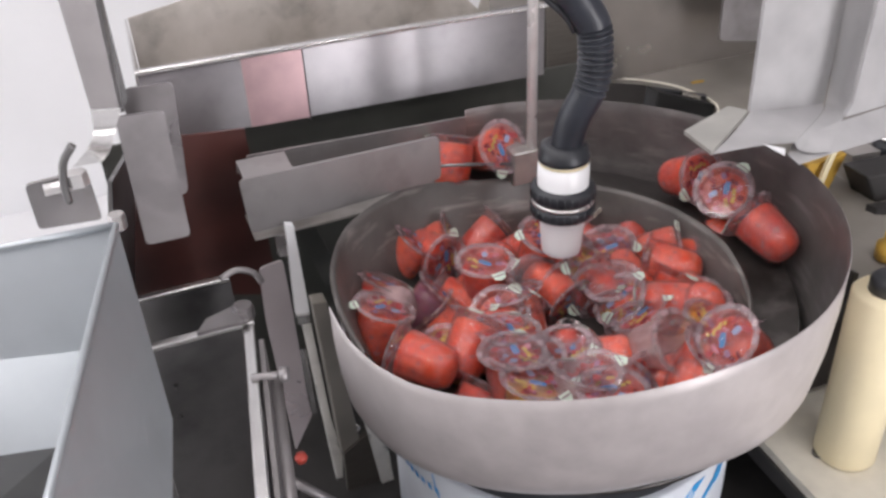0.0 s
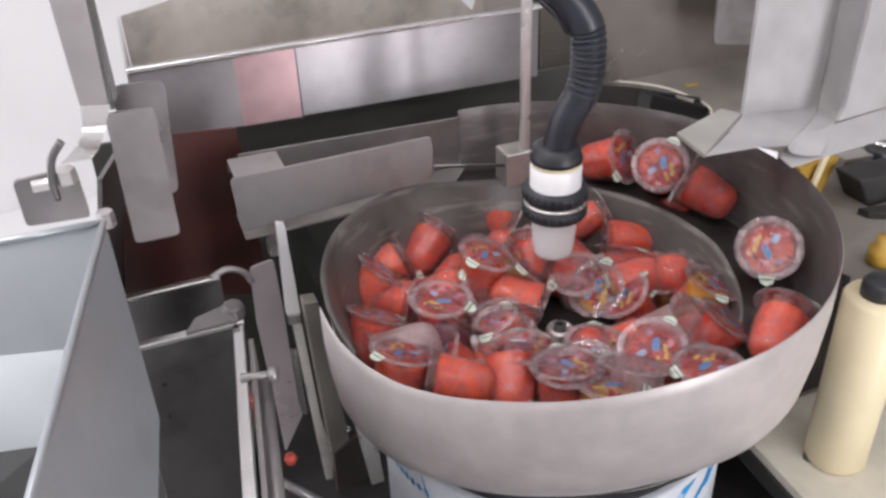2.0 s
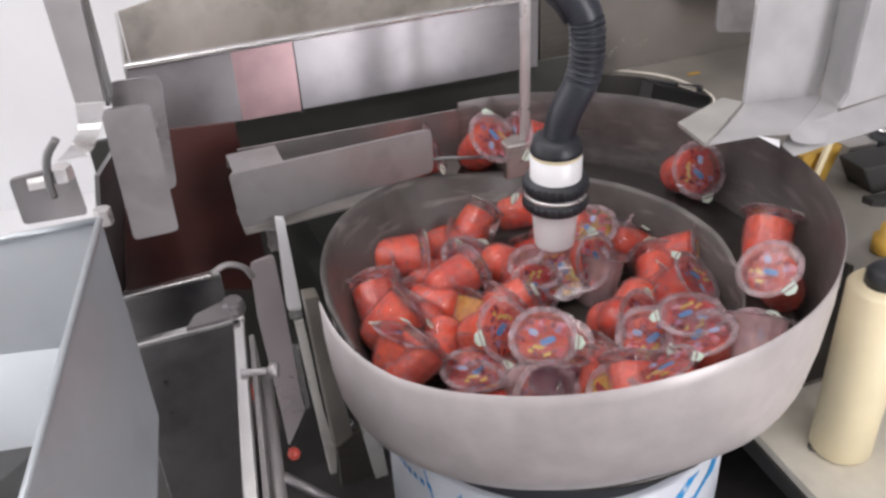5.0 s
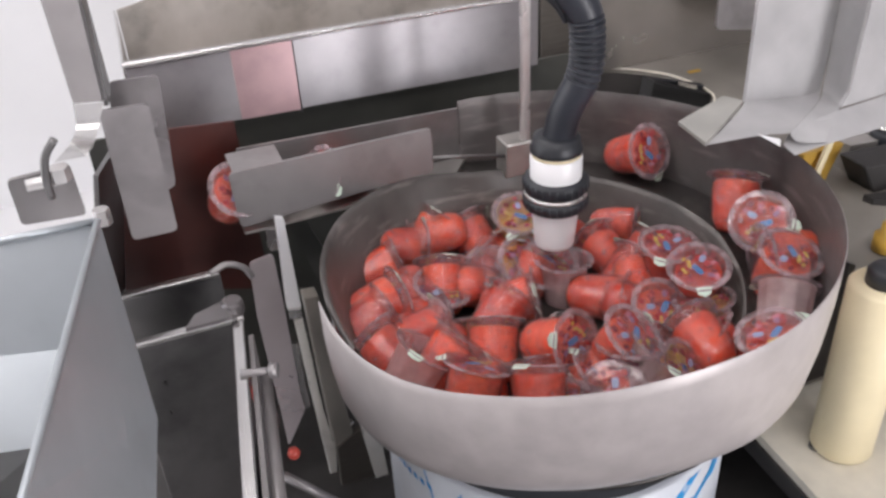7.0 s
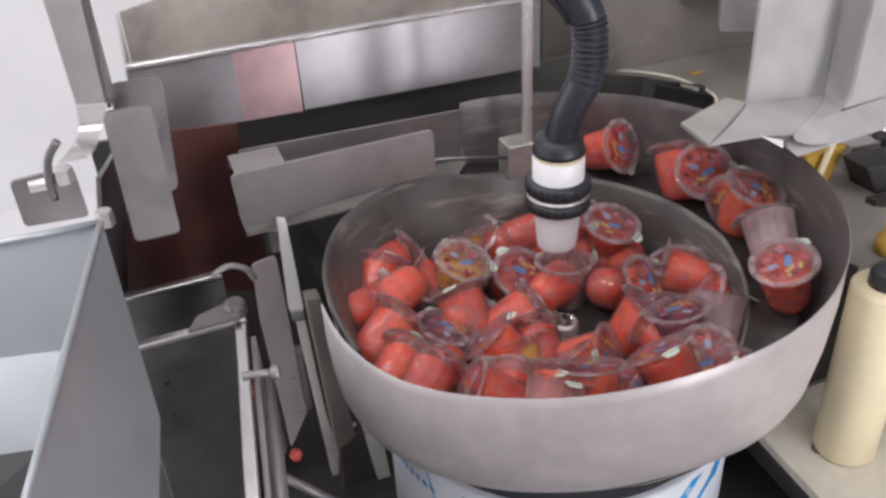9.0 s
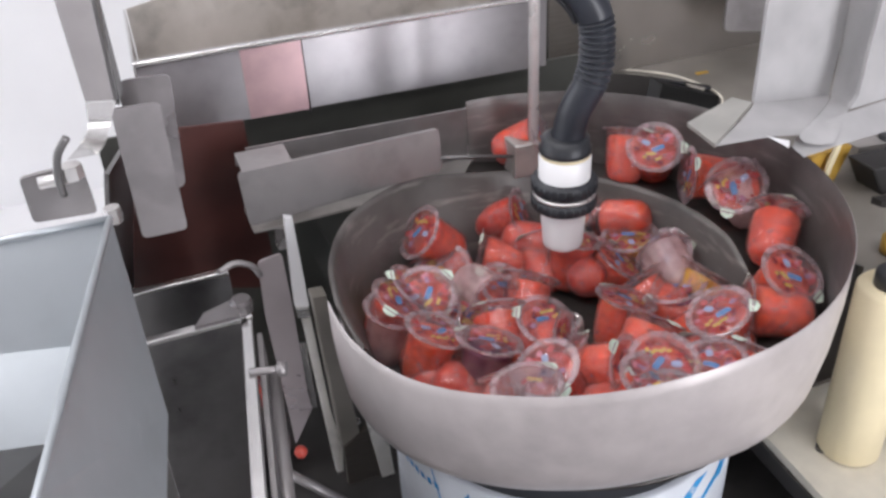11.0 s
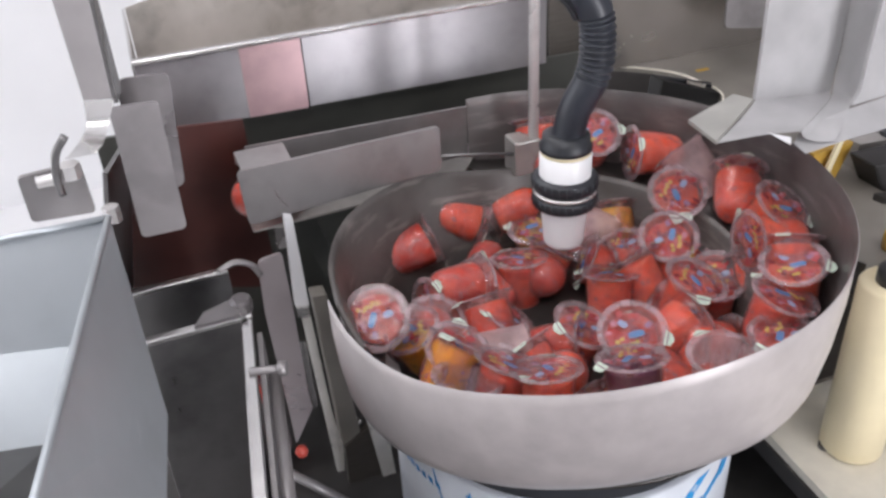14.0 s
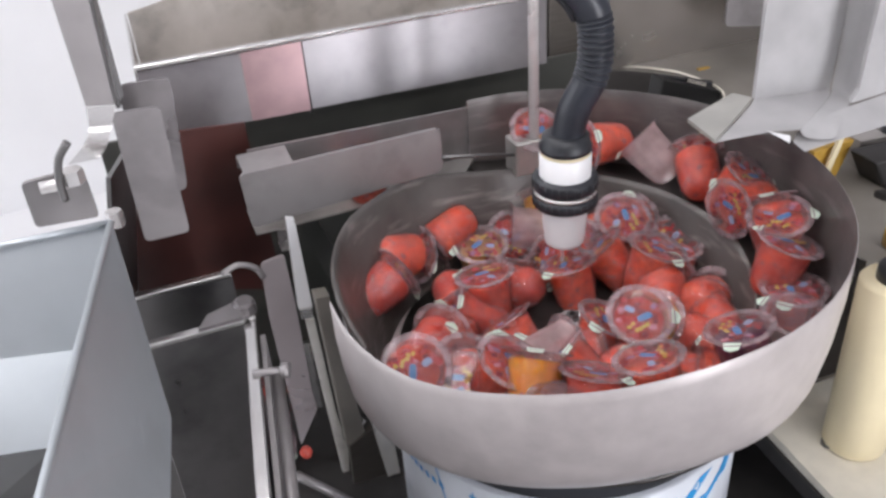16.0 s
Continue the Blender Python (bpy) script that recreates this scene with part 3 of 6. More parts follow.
    bt = thing("brass_fitting", "small brass fitting on the machine table", "fitting")
    part("body", lathe([(0.0, 0.0), (0.010, 0.0), (0.010, 0.012), (0.006, 0.014), (0.006, 0.022), (0.0, 0.022)], 16, True, (0.242, -0.056, 0.225)), GOLD, bt)
    fb = thing("bracket_foot", "black bracket on a flat foot", "bracket")
    part("foot", sheet([(0.283, 0.009, 0.226), (0.339, -0.003, 0.226), (0.319, -0.022, 0.226), (0.285, -0.000, 0.226)], 0.006), DARK, fb)
    part("housing", sheet([(0.284, 0.030, 0.251), (0.341, 0.030, 0.248), (0.356, 0.030, 0.200), (0.304, 0.030, 0.217)], 0.03, 0.002), DARK, fb)
    p = thing("backboard", "upright stained steel backboard behind the table", "board")
    part("sheet", sheet([(0.160, 0.36, 0.225), (0.46, 0.36, 0.222), (0.46, 0.36, 0.50), (0.160, 0.36, 0.50)], 0.002), BOARD, p)
    part("corner_strip", box(0.150, 0.352, 0.223, 0.158, 0.364, 0.50, 0.001), STEEL, p)
    # added brown sheet: its dark colour stands for shade on this side
    part("shaded_side", sheet([(0.154, 0.340, 0.358), (0.197, 0.340, 0.352), (0.195, 0.340, 0.227), (0.157, 0.340, 0.234)], 0.002), BROWN_STEEL, p, "brown sheet for the shaded side of the backboard")
    w = thing("paper_note", "small white paper note", "paper")
    part("sheet", sheet([(0.071, 0.370, 0.348), (0.098, 0.370, 0.348), (0.089, 0.365, 0.329)], 0.0006), WHITE, w)
    q = thing("corner_plate", "grey plate with a rounded corner", "plate")
    part("sheet", sheet(rounded([(0.346, 0.300, 0.272), (0.344, 0.300, 0.352), (0.468, 0.300, 0.336), (0.488, 0.300, 0.249)], 0.008), 0.003), PLATE, q)


build_right()


def build_table():
    t = thing("rear_table", "beige painted machine table with a round cutout", "table")
    ring = smooth_path([(0.10, 0.398, 0.22), (0.18, 0.396, 0.22), (0.252, 0.3705, 0.22), (0.299, 0.326, 0.22), (0.313, 0.283, 0.22), (0.3138, 0.255, 0.22), (0.3056, 0.237, 0.22), (0.290, 0.2235, 0.22), (0.270, 0.219, 0.22), (0.20, 0.216, 0.22), (0.150, 0.190, 0.22)], 5)
    pts = ring + [polar(0.192, a, 0.22) for a in range(44, -23, -6)] + [Vector((0.245, -0.075, 0.22)), Vector((0.75, -0.075, 0.22)), Vector((0.75, 0.80, 0.22)), Vector((0.10, 0.80, 0.22))]
    part("top", sheet(pts, 0.006), BROWN_GREY, t)
    part("cutout_edge", tube([(q.x, q.y, 0.2225) for q in ring], 0.0014, 8), BEIGE, t, "pale rounded edge of the cutout")
    part("marker", box(0.325, 0.308, 0.2232, 0.340, 0.313, 0.2245, 0.0004), GOLD, t, "small yellow marker")
    b = thing("black_block", "small black block with a bright clip", "block")
    part("body", sheet([(0.2392, 0.262, 0.250), (0.3132, 0.262, 0.2215), (0.3085, 0.262, 0.194), (0.2350, 0.262, 0.223)], 0.022, 0.001), JET, b)
    part("lid_plate", sheet([(0.248, 0.270, 0.246), (0.313, 0.270, 0.226), (0.309, 0.262, 0.226), (0.240, 0.262, 0.248)], 0.003), BLACK, b)
    part("clip", sheet([(0.270, 0.255, 0.244), (0.295, 0.255, 0.234), (0.294, 0.255, 0.230), (0.271, 0.255, 0.240)], 0.003), STEEL_BRIGHT, b, "bright clip")
    low = thing("front_table", "beige painted lower machine plate", "table")
    part("top", sheet([(0.145, -0.03, 0.08), (0.128, -0.40, 0.08), (0.60, -0.40, 0.08), (0.60, 0.02, 0.08)], 0.008), BEIGE, low)
    part("edge_strip", sheet([(0.144, -0.03, 0.06), (0.127, -0.40, 0.06), (0.127, -0.40, 0.0755), (0.144, -0.03, 0.0755)], 0.003), DARK, low)
    part("bolt", lathe([(0.0, 0.0), (0.005, 0.0), (0.005, 0.003), (0.0025, 0.003), (0.0025, 0.001), (0.0, 0.001)], 12, False, (0.173, -0.096, 0.084)), STEEL_DARK, low)
    c = thing("cream_roller", "cream plastic cylinder with a black cap", "roller")
    part("barrel", lathe([(0.0, 0.085), (0.0205, 0.085), (0.0228, 0.088), (0.0228, 0.236), (0.0205, 0.239), (0.0, 0.239)], 40, True, (0.191, -0.103, 0)), CREAM, c)
    part("side_strip", sheet([(0.185, -0.075, 0.241), (0.191, -0.075, 0.238), (0.193, -0.075, 0.207), (0.188, -0.075, 0.210)], 0.004), DARK, c, "narrow black strip")
    part("cap", lathe([(0.0, 0.2392), (0.0125, 0.2392), (0.0125, 0.249), (0.010, 0.252), (0.0, 0.252)], 24, True, (0.191, -0.103, 0)), BLACK, c)


    fr = thing("machine_frame", "dark grey machine frame under the trough", "frame", kind="structure")
    part("panel", sheet([(-0.30, 0.275, 0.0), (0.16, 0.275, 0.0), (0.16, 0.275, 0.288), (-0.30, 0.275, 0.294)], 0.004), FRAME, fr)


build_table()


# ---- things on the left ----
def build_left():
    a = thing("hanging_plate", "grey hanging baffle plate with rounded corners", "plate", "baffle plates")
    part("sheet", sheet(rounded([(-0.275, 0.06, 0.400), (-0.247, 0.06, 0.399), (-0.248, 0.06, 0.312), (-0.276, 0.06, 0.312)], 0.004), 0.002), BAFFLE, a)
    b = thing("hanging_plate", "grey hanging baffle plate with rounded corners", "plate", "baffle plates")
    part("sheet", sheet(rounded([(-0.268, 0.10, 0.402), (-0.236, 0.10, 0.401), (-0.242, 0.10, 0.322), (-0.272, 0.10, 0.322)], 0.006), 0.002), BAFFLE, b)
    p = thing("bent_post", "flat steel post with a bent foot and wing screw", "bracket")
    part("post", sheet([(-0.287, 0.050, 0.475), (-0.269, 0.050, 0.472), (-0.271, 0.050, 0.409), (-0.286, 0.050, 0.411)], 0.003), PLATE, p)
    part("flange", sheet([(-0.268, 0.050, 0.472), (-0.266, 0.070, 0.466), (-0.266, 0.070, 0.407), (-0.270, 0.070, 0.398), (-0.270, 0.050, 0.409)], 0.002), STEEL_DARK, p)
    top, low = ((-0.286, 0.050, 0.410), (-0.270, 0.050, 0.408)), ((-0.302, 0.020, 0.391), (-0.286, 0.020, 0.391))
    mid = ((-0.288, 0.046, 0.398), (-0.276, 0.046, 0.397))
    mid2 = ((-0.293, 0.036, 0.393), (-0.281, 0.036, 0.390))
    rows = [[Vector(q) for q in r] for r in (top, mid, mid2, low)]
    foot = band(smooth_rows(rows))
    part("foot", foot, STEEL_BRIGHT, p, "bright curved foot")
    part("bracket", sheet(rounded([(-0.329, 0.030, 0.382), (-0.296, 0.030, 0.384), (-0.295, 0.030, 0.352), (-0.329, 0.030, 0.354)], 0.003), 0.003), PLATE, p)
    part("screw", tube([(-0.319, 0.020, 0.381), (-0.301, 0.020, 0.381)], 0.0035, 10), STEEL, p)
    part("wing", tube(smooth_path([(-0.298, 0.015, 0.406), (-0.305, 0.015, 0.397), (-0.308, 0.015, 0.384), (-0.308, 0.015, 0.373)], 5), 0.0022, 8), STEEL_DARK, p)
    part("nut", lathe([(0.0, -0.004), (0.006, -0.004), (0.006, 0.004), (0.0, 0.004)], 6, False, (-0.301, 0.018, 0.385)), STEEL, p)
    st = thing("stud", "small threaded steel stud", "bolt")
    part("shank", tube([(-0.292, 0.040, 0.342), (-0.284, 0.040, 0.342)], 0.003, 8), STEEL_DARK, st)
    part("nut", lathe([(0.0, -0.005), (0.005, -0.005), (0.005, 0.005), (0.0, 0.005)], 6, False, (-0.288, 0.040, 0.343)), STEEL, st)
    m = thing("maroon_box", "dark maroon back of the discharge shaft", "box")
    part("back", sheet([(-0.270, 0.200, 0.325), (-0.186, 0.200, 0.3185), (-0.181, 0.200, 0.157), (-0.300, 0.200, 0.192)], 0.003), MAROON, m)
    part("side", sheet([(-0.270, 0.200, 0.325), (-0.300, 0.200, 0.192), (-0.311, 0.100, 0.240), (-0.289, 0.100, 0.342)], 0.003), STEEL_DARK, m)
    # bins
    r = thing("front_bin", "open dark steel weighing bin with a bright rim", "bin", "weighing bins")
    x0, x1, y0, y1, zt = -0.300, -0.226, -0.20, 0.055, 0.235

    def splayed(bm):
        """The side draws in towards its near end."""
        for v in bm.verts:
            v.co.x += 0.14 * (v.co.y - y1)
        return bm

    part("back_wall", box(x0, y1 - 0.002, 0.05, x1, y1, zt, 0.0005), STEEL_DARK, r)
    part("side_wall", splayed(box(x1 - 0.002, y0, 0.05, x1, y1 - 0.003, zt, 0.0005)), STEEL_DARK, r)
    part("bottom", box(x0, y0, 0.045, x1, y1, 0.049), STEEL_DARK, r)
    part("rim", box(x0, y1 - 0.004, zt, x1 + 0.006, y1 + 0.003, zt + 0.004, 0.001), STEEL_BRIGHT, r)
    part("rim", splayed(box(x1 - 0.002, y0, zt, x1 + 0.006, y1 - 0.005, zt + 0.004, 0.001)), STEEL_BRIGHT, r)
    part("outer_flange", splayed(box(x1 + 0.007, y0, 0.10, x1 + 0.011, y1 - 0.012, zt - 0.006, 0.0006)), PLATE, r)
    part("hinge_tube", splayed(tube([(x1 + 0.016, y0, zt - 0.012), (x1 + 0.016, y1 - 0.05, zt - 0.012)], 0.004, 12)), PLATE, r)
    s = thing("rear_bin", "open dark steel weighing bin with a bright rim", "bin", "weighing bins")
    y2 = 0.118
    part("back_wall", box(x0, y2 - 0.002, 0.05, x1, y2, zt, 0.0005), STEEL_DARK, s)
    part("rim", box(x0, y2 - 0.004, zt, x1, y2 + 0.003, zt + 0.004, 0.001), STEEL_BRIGHT, s)
    # hopper
    h = thing("pale_hopper", "pale blue-grey sheet hopper with sloping walls", "hopper")
    part("right_wall", sheet([(-0.286, -0.037, 0.380), (-0.318, -0.218, 0.380), (-0.323, -0.244, 0.380), (-0.294, -0.180, 0.290), (-0.283, -0.088, 0.290)], 0.003), HOPPER, h)
    part("back_wall", band(smooth_rows([[Vector((-0.286, -0.038, 0.380)), Vector((-0.370, -0.034, 0.380))], [Vector((-0.315, -0.060, 0.326)), Vector((-0.381, -0.060, 0.338))]])), HOPPER, h)
    part("low_wall", sheet([(-0.315, -0.060, 0.326), (-0.381, -0.060, 0.338), (-0.390, -0.090, 0.303), (-0.336, -0.090, 0.293)], 0.003), HOPPER, h)
    part("bottom", sheet([(-0.336, -0.090, 0.293), (-0.390, -0.090, 0.303), (-0.365, -0.200, 0.350), (-0.336, -0.200, 0.335)], 0.003), DARK, h)
    part("rim", tube([(-0.285, -0.040, 0.382), (-0.318, -0.220, 0.382), (-0.322, -0.246, 0.382)], 0.0018, 12), HOPPER, h, "rounded folded rim")
    part("rim", tube([(-0.285, -0.040, 0.382), (-0.369, -0.037, 0.382)], 0.0018, 12), HOPPER, h)
    foot = (-0.371, -0.020, 0.370)
    part("leg", box(foot[0] - 0.012, foot[1] + 0.004, -0.85, foot[0] + 0.012, foot[1] + 0.024, 0.375, 0.001), STEEL_DULL, h)
    # rails between the bins and the bowl
    g = thing("guide_post", "bright upright steel bar with a clear block", "bar")
    part("bar", sheet([(-0.178, 0.122, 0.270), (-0.172, 0.122, 0.268), (-0.170, 0.122, 0.186), (-0.181, 0.122, 0.188)], 0.006), WHITE, g)
    part("block", sheet([(-0.181, 0.121, 0.188), (-0.171, 0.121, 0.186), (-0.171, 0.121, 0.178), (-0.181, 0.121, 0.179)], 0.01), STEEL_BRIGHT, g)
    part("side_block", sheet([(-0.182, 0.165, 0.246), (-0.173, 0.165, 0.244), (-0.173, 0.165, 0.217), (-0.181, 0.165, 0.218)], 0.008), STEEL, g)
    part("lower_bar", sheet([(-0.1778, 0.118, 0.1775), (-0.171, 0.118, 0.1765), (-0.1667, 0.118, 0.0763), (-0.1615, 0.118, 0.0263), (-0.1651, 0.118, -0.015), (-0.1690, 0.118, -0.015), (-0.1708, 0.118, 0.0232), (-0.1745, 0.118, 0.0991)], 0.006), TROUGH_BAR, g)
    part("edge", sheet([(-0.182, 0.128, 0.147), (-0.177, 0.128, 0.146), (-0.176, 0.128, 0.074), (-0.180, 0.128, 0.074)], 0.004), STEEL_BRIGHT, g)
    bk = thing("clamp_bar", "dark steel clamp bar with a socket bolt", "bar")
    part("body", sheet([(-0.1700, 0.106, 0.2075), (-0.1586, 0.106, 0.2064), (-0.1465, 0.106, 0.0446), (-0.1641, 0.106, 0.0450)], 0.014, 0.001), BROWN_GREY, bk)
    part("end", sheet([(-0.165, 0.108, 0.047), (-0.146, 0.108, 0.047), (-0.147, 0.108, 0.044), (-0.163, 0.108, 0.044)], 0.003), STEEL_BRIGHT, bk)
    part("bolt", lathe([(0.0, 0.0), (0.004, 0.0), (0.004, 0.004), (0.002, 0.004), (0.002, 0.001), (0.0, 0.001)], 12, True, (-0.148, 0.105, 0.061)), STEEL_BRIGHT, bk)
    bp = thing("base_bracket", "brownish steel base bracket with a bright edge", "bracket")
    part("plate", sheet([(-0.163, 0.100, 0.046), (-0.139, 0.100, 0.061), (-0.130, 0.100, -0.049), (-0.165, 0.100, -0.033)], 0.006), BROWN_STEEL, bp)
    part("gusset", sheet([(-0.142, 0.095, 0.075), (-0.124, 0.095, 0.038), (-0.121, 0.095, -0.016), (-0.132, 0.095, -0.013)], 0.004), TROUGH_BAR, bp)
    pp = thing("deflector_plate", "polished curved deflector plate", "plate")
    part("sheet", sheet(rounded([(-0.2031, 0.120, 0.2377), (-0.1843, 0.120, 0.2405), (-0.1832, 0.120, 0.1954), (-0.1829, 0.120, 0.1004), (-0.1815, 0.120, 0.0801), (-0.2011, 0.120, 0.0446), (-0.2015, 0.120, 0.0751), (-0.2037, 0.120, 0.1389), (-0.2052, 0.120, 0.1858)], 0.004), 0.002), PURPLE_STEEL, pp)
    part("hook", tube(smooth_path([(-0.2330, 0.116, 0.2385), (-0.2200, 0.118, 0.2420), (-0.2080, 0.118, 0.2360), (-0.2030, 0.118, 0.2260)], 5), 0.0025, 8), PLATE, pp, "rolled grey edge")
    rd = thing("tie_rod", "pale round tie rod", "rod")
    part("rod", tube([(-0.214, 0.080, 0.052), (-0.199, 0.070, 0.042), (-0.175, 0.060, 0.020)], 0.004, 10), PLATE, rd)
    pl = thing("red_plug", "small red plastic plug on the rail", "plug")
    part("head", lathe([(0.0, -0.005), (0.004, -0.004), (0.0055, 0.0), (0.004, 0.004), (0.0, 0.005)], 16, True, (-0.202, 0.080, 0.073)), PRINT_RED, pl)
    rb = thing("roller_pin", "short steel pin with a round head", "pin", "pins by the bin rim")
    part("shank", tube([(-0.2335, -0.0095, 0.240), (-0.213, -0.015, 0.240)], 0.0025, 10), PLATE, rb)
    part("head", tube([(-0.216, -0.014, 0.240), (-0.211, -0.016, 0.240)], 0.005, 16), PLATE, rb)
    hb = thing("hinge_boss", "round steel hinge boss on the bin corner", "boss")
    part("boss", lathe([(0.0, -0.006), (0.0065, -0.006), (0.008, -0.003), (0.008, 0.004), (0.0065, 0.006), (0.0, 0.006)], 24, False, (-0.225, 0.063, 0.241)), BAFFLE, hb)
    part("arm", sheet([(-0.259, 0.047, 0.243), (-0.251, 0.061, 0.243), (-0.226, 0.070, 0.243), (-0.224, 0.048, 0.243)], 0.003), BAFFLE, hb)
    vb = thing("cross_strut", "dull grey diagonal strut", "strut")
    part("bar", sheet([(-0.159, 0.200, 0.222), (-0.142, 0.200, 0.219), (-0.123, 0.200, 0.163), (-0.140, 0.200, 0.156)], 0.01), FRAME, vb)
    under = thing("machine_deck", "dark machine deck under the feeder", "deck", kind="structure")
    part("plate", box(-0.335, -0.6, -0.02, 0.7, 0.55, 0.0), DARK, under)
    part("shelf_plate", box(0.09, -0.05, 0.10, 0.60, 0.65, 0.104), BROWN_STEEL, under)
    part("cabinet", box(-0.325, -0.55, -0.85, 0.69, 0.54, -0.0205), FRAME, under)


build_left()


# ---- jelly cups ----
RED = jelly_of("red_jelly", (0.98, 0.145, 0.062), (0.56, 0.024, 0.014))
ORANGE = jelly_of("orange_jelly", (0.95, 0.46, 0.02), (0.92, 0.36, 0.01))
YELLOW = jelly_of("yellow_jelly", (0.74, 0.42, 0.06), (0.55, 0.20, 0.04))
VIOLET = jelly_of("violet_jelly", (0.22, 0.035, 0.11), (0.11, 0.02, 0.07))
CLEAR = film("clear_cup", (0.96, 0.50, 0.48), 0.80, 0.07, 0.17, 130, 0.4, 0.36)
HAZE = film("hazy_empty_cup", (0.90, 0.68, 0.68), 0.52, 0.12, 0.12, 60, 0.3, 0.3)
FLANGE = film("cup_flange", (0.95, 0.76, 0.80), 0.74, 0.08, 0.16, 110, 0.3, 0.30)
LID = film("lid_film", (0.95, 0.68, 0.75), 0.90, 0.08, 0.09, 90, 0.8, 0.44)
PRINT = [plain("blue_ink", (0.06, 0.24, 0.52), 0.35), plain("pale_blue_ink", (0.34, 0.42, 0.62), 0.35), plain("yellow_ink", (0.72, 0.50, 0.06), 0.35),
         plain("pink_ink", (0.60, 0.20, 0.25), 0.4), plain("scarlet_ink", (0.50, 0.025, 0.022), 0.4),
         plain("crimson_ink", (0.26, 0.012, 0.014), 0.4), plain("lilac_ink", (0.36, 0.16, 0.26), 0.4)]
TAB = plain("mint_tab", (0.56, 0.66, 0.56), 0.35)
SCALE = 1.10
DEEP = 1.22


def shell_bm(profile, steps=60, ribs=12, depth=0.055):
    """The cup's wall, with shallow upright flutes in its upper half."""
    bm = lathe(profile, steps)
    for v in bm.verts:
        r = math.hypot(v.co.x, v.co.y)
        if -0.008 < v.co.z < 0.0120 and r > 0.01:
            k = 1 - depth * (0.5 + 0.5 * math.cos(ribs * math.atan2(v.co.y, v.co.x)))
            v.co.x, v.co.y = v.co.x * k, v.co.y * k
    return bm


def disc(bm, x, y, rx, ry, turn, z, slot):
    vs = []
    for i in range(10):
        a = 2 * math.pi * i / 10
        px, py = rx * math.cos(a), ry * math.sin(a)
        px, py = max(-0.8 * rx, min(0.8 * rx, px)), max(-0.8 * ry, min(0.8 * ry, py))
        vs.append(bm.verts.new((x + px * math.cos(turn) - py * math.sin(turn), y + px * math.sin(turn) + py * math.cos(turn), z)))
    bm.faces.new(vs).material_index = slot


def print_bm(seed):
    """Printed lid picture: many soft blots, two blue bars and yellow dots, all flat."""
    rnd = random.Random(seed)
    bm = bmesh.new()
    z = 0.01400
    for i in range(26):
        a, r = rnd.uniform(0, 6.28), 0.0145 * math.sqrt(rnd.random())
        z += 0.00001
        disc(bm, r * math.cos(a), r * math.sin(a), rnd.uniform(0.0016, 0.0042), rnd.uniform(0.0012, 0.0028), rnd.uniform(0, 3), z, rnd.choice((3, 4, 4, 4, 4, 5, 5, 5)))
    disc(bm, 0.0025, -0.001, 0.0060, 0.0027, 0.5, z + 0.0001, 0)
    disc(bm, -0.0065, 0.0035, 0.0038, 0.0026, -0.4, z + 0.00011, 1)
    for k in range(6):
        disc(bm, 0.0022 * k - 0.007, -0.0085 + rnd.uniform(-0.003, 0.003), 0.0017, 0.0013, 0.9 * k, z + 0.00012 + 0.00001 * k, 2)
    disc(bm, 0.008, 0.0065, 0.0030, 0.0022, 1.0, z + 0.0002, 6)
    return bm


def build_cup(filling, label, seed, shell_mat):
    c = thing("jelly_cup", label, "cup", "jelly cups in the bowl")
    if filling:
        body = [(0.0, -0.0206), (0.0055, -0.0203), (0.0102, -0.0186), (0.0131, -0.0150), (0.0143, -0.010), (0.0151, -0.003), (0.0157, 0.004), (0.0160, 0.0085), (0.0150, 0.0100), (0.0, 0.0104)]
        part("jelly", lathe([(r * 0.95, z if z > 0 else z * DEEP) for r, z in body], 28), filling, c)
    shell = [(0.0, -0.0212), (0.0058, -0.0209), (0.0108, -0.0191), (0.0138, -0.0153), (0.0150, -0.010), (0.0158, -0.003), (0.0164, 0.005), (0.0168, 0.0110), (0.0171, 0.0132), (0.0172, 0.0143)]
    part("shell", shell_bm([(r, z if z > 0 else z * DEEP) for r, z in shell]), shell_mat, c, "thin clear fluted plastic")
    part("flange", lathe([(0.0170, 0.0143), (0.0205, 0.0141), (0.0211, 0.0146), (0.0209, 0.0151), (0.0170, 0.0152)], 36), FLANGE, c, "pale clear sealing flange")
    lid = part("lid", lathe([(0.0, 0.0153), (0.0120, 0.0155), (0.0195, 0.0153), (0.0206, 0.01515)], 32), LID, c, "clear printed lid film")
    if filling:
        pr = part("print", print_bm(seed), PRINT[0], lid, "blue, yellow and pink print")
        for m in PRINT[1:]:
            pr.data.materials.append(m)
    tab = bmesh.new()
    pts = [(0.0185, -0.005), (0.0225, -0.004), (0.0245, 0.0), (0.0225, 0.004), (0.0185, 0.005)]
    top = [tab.verts.new((x, y, 0.0158 - 0.002 * (x > 0.022))) for x, y in pts]
    low = [tab.verts.new((x, y, 0.0155 - 0.002 * (x > 0.022))) for x, y in pts]
    tab.faces.new(top)
    tab.faces.new(low[::-1])
    for i in range(5):
        tab.faces.new((top[i], low[i], low[(i + 1) % 5], top[(i + 1) % 5]))
    part("pull_tab", tab, TAB, lid, "mint green pull tab")
    c.scale = (SCALE,) * 3
    c.location = (0.6, 0.6, 0.25)
    return c


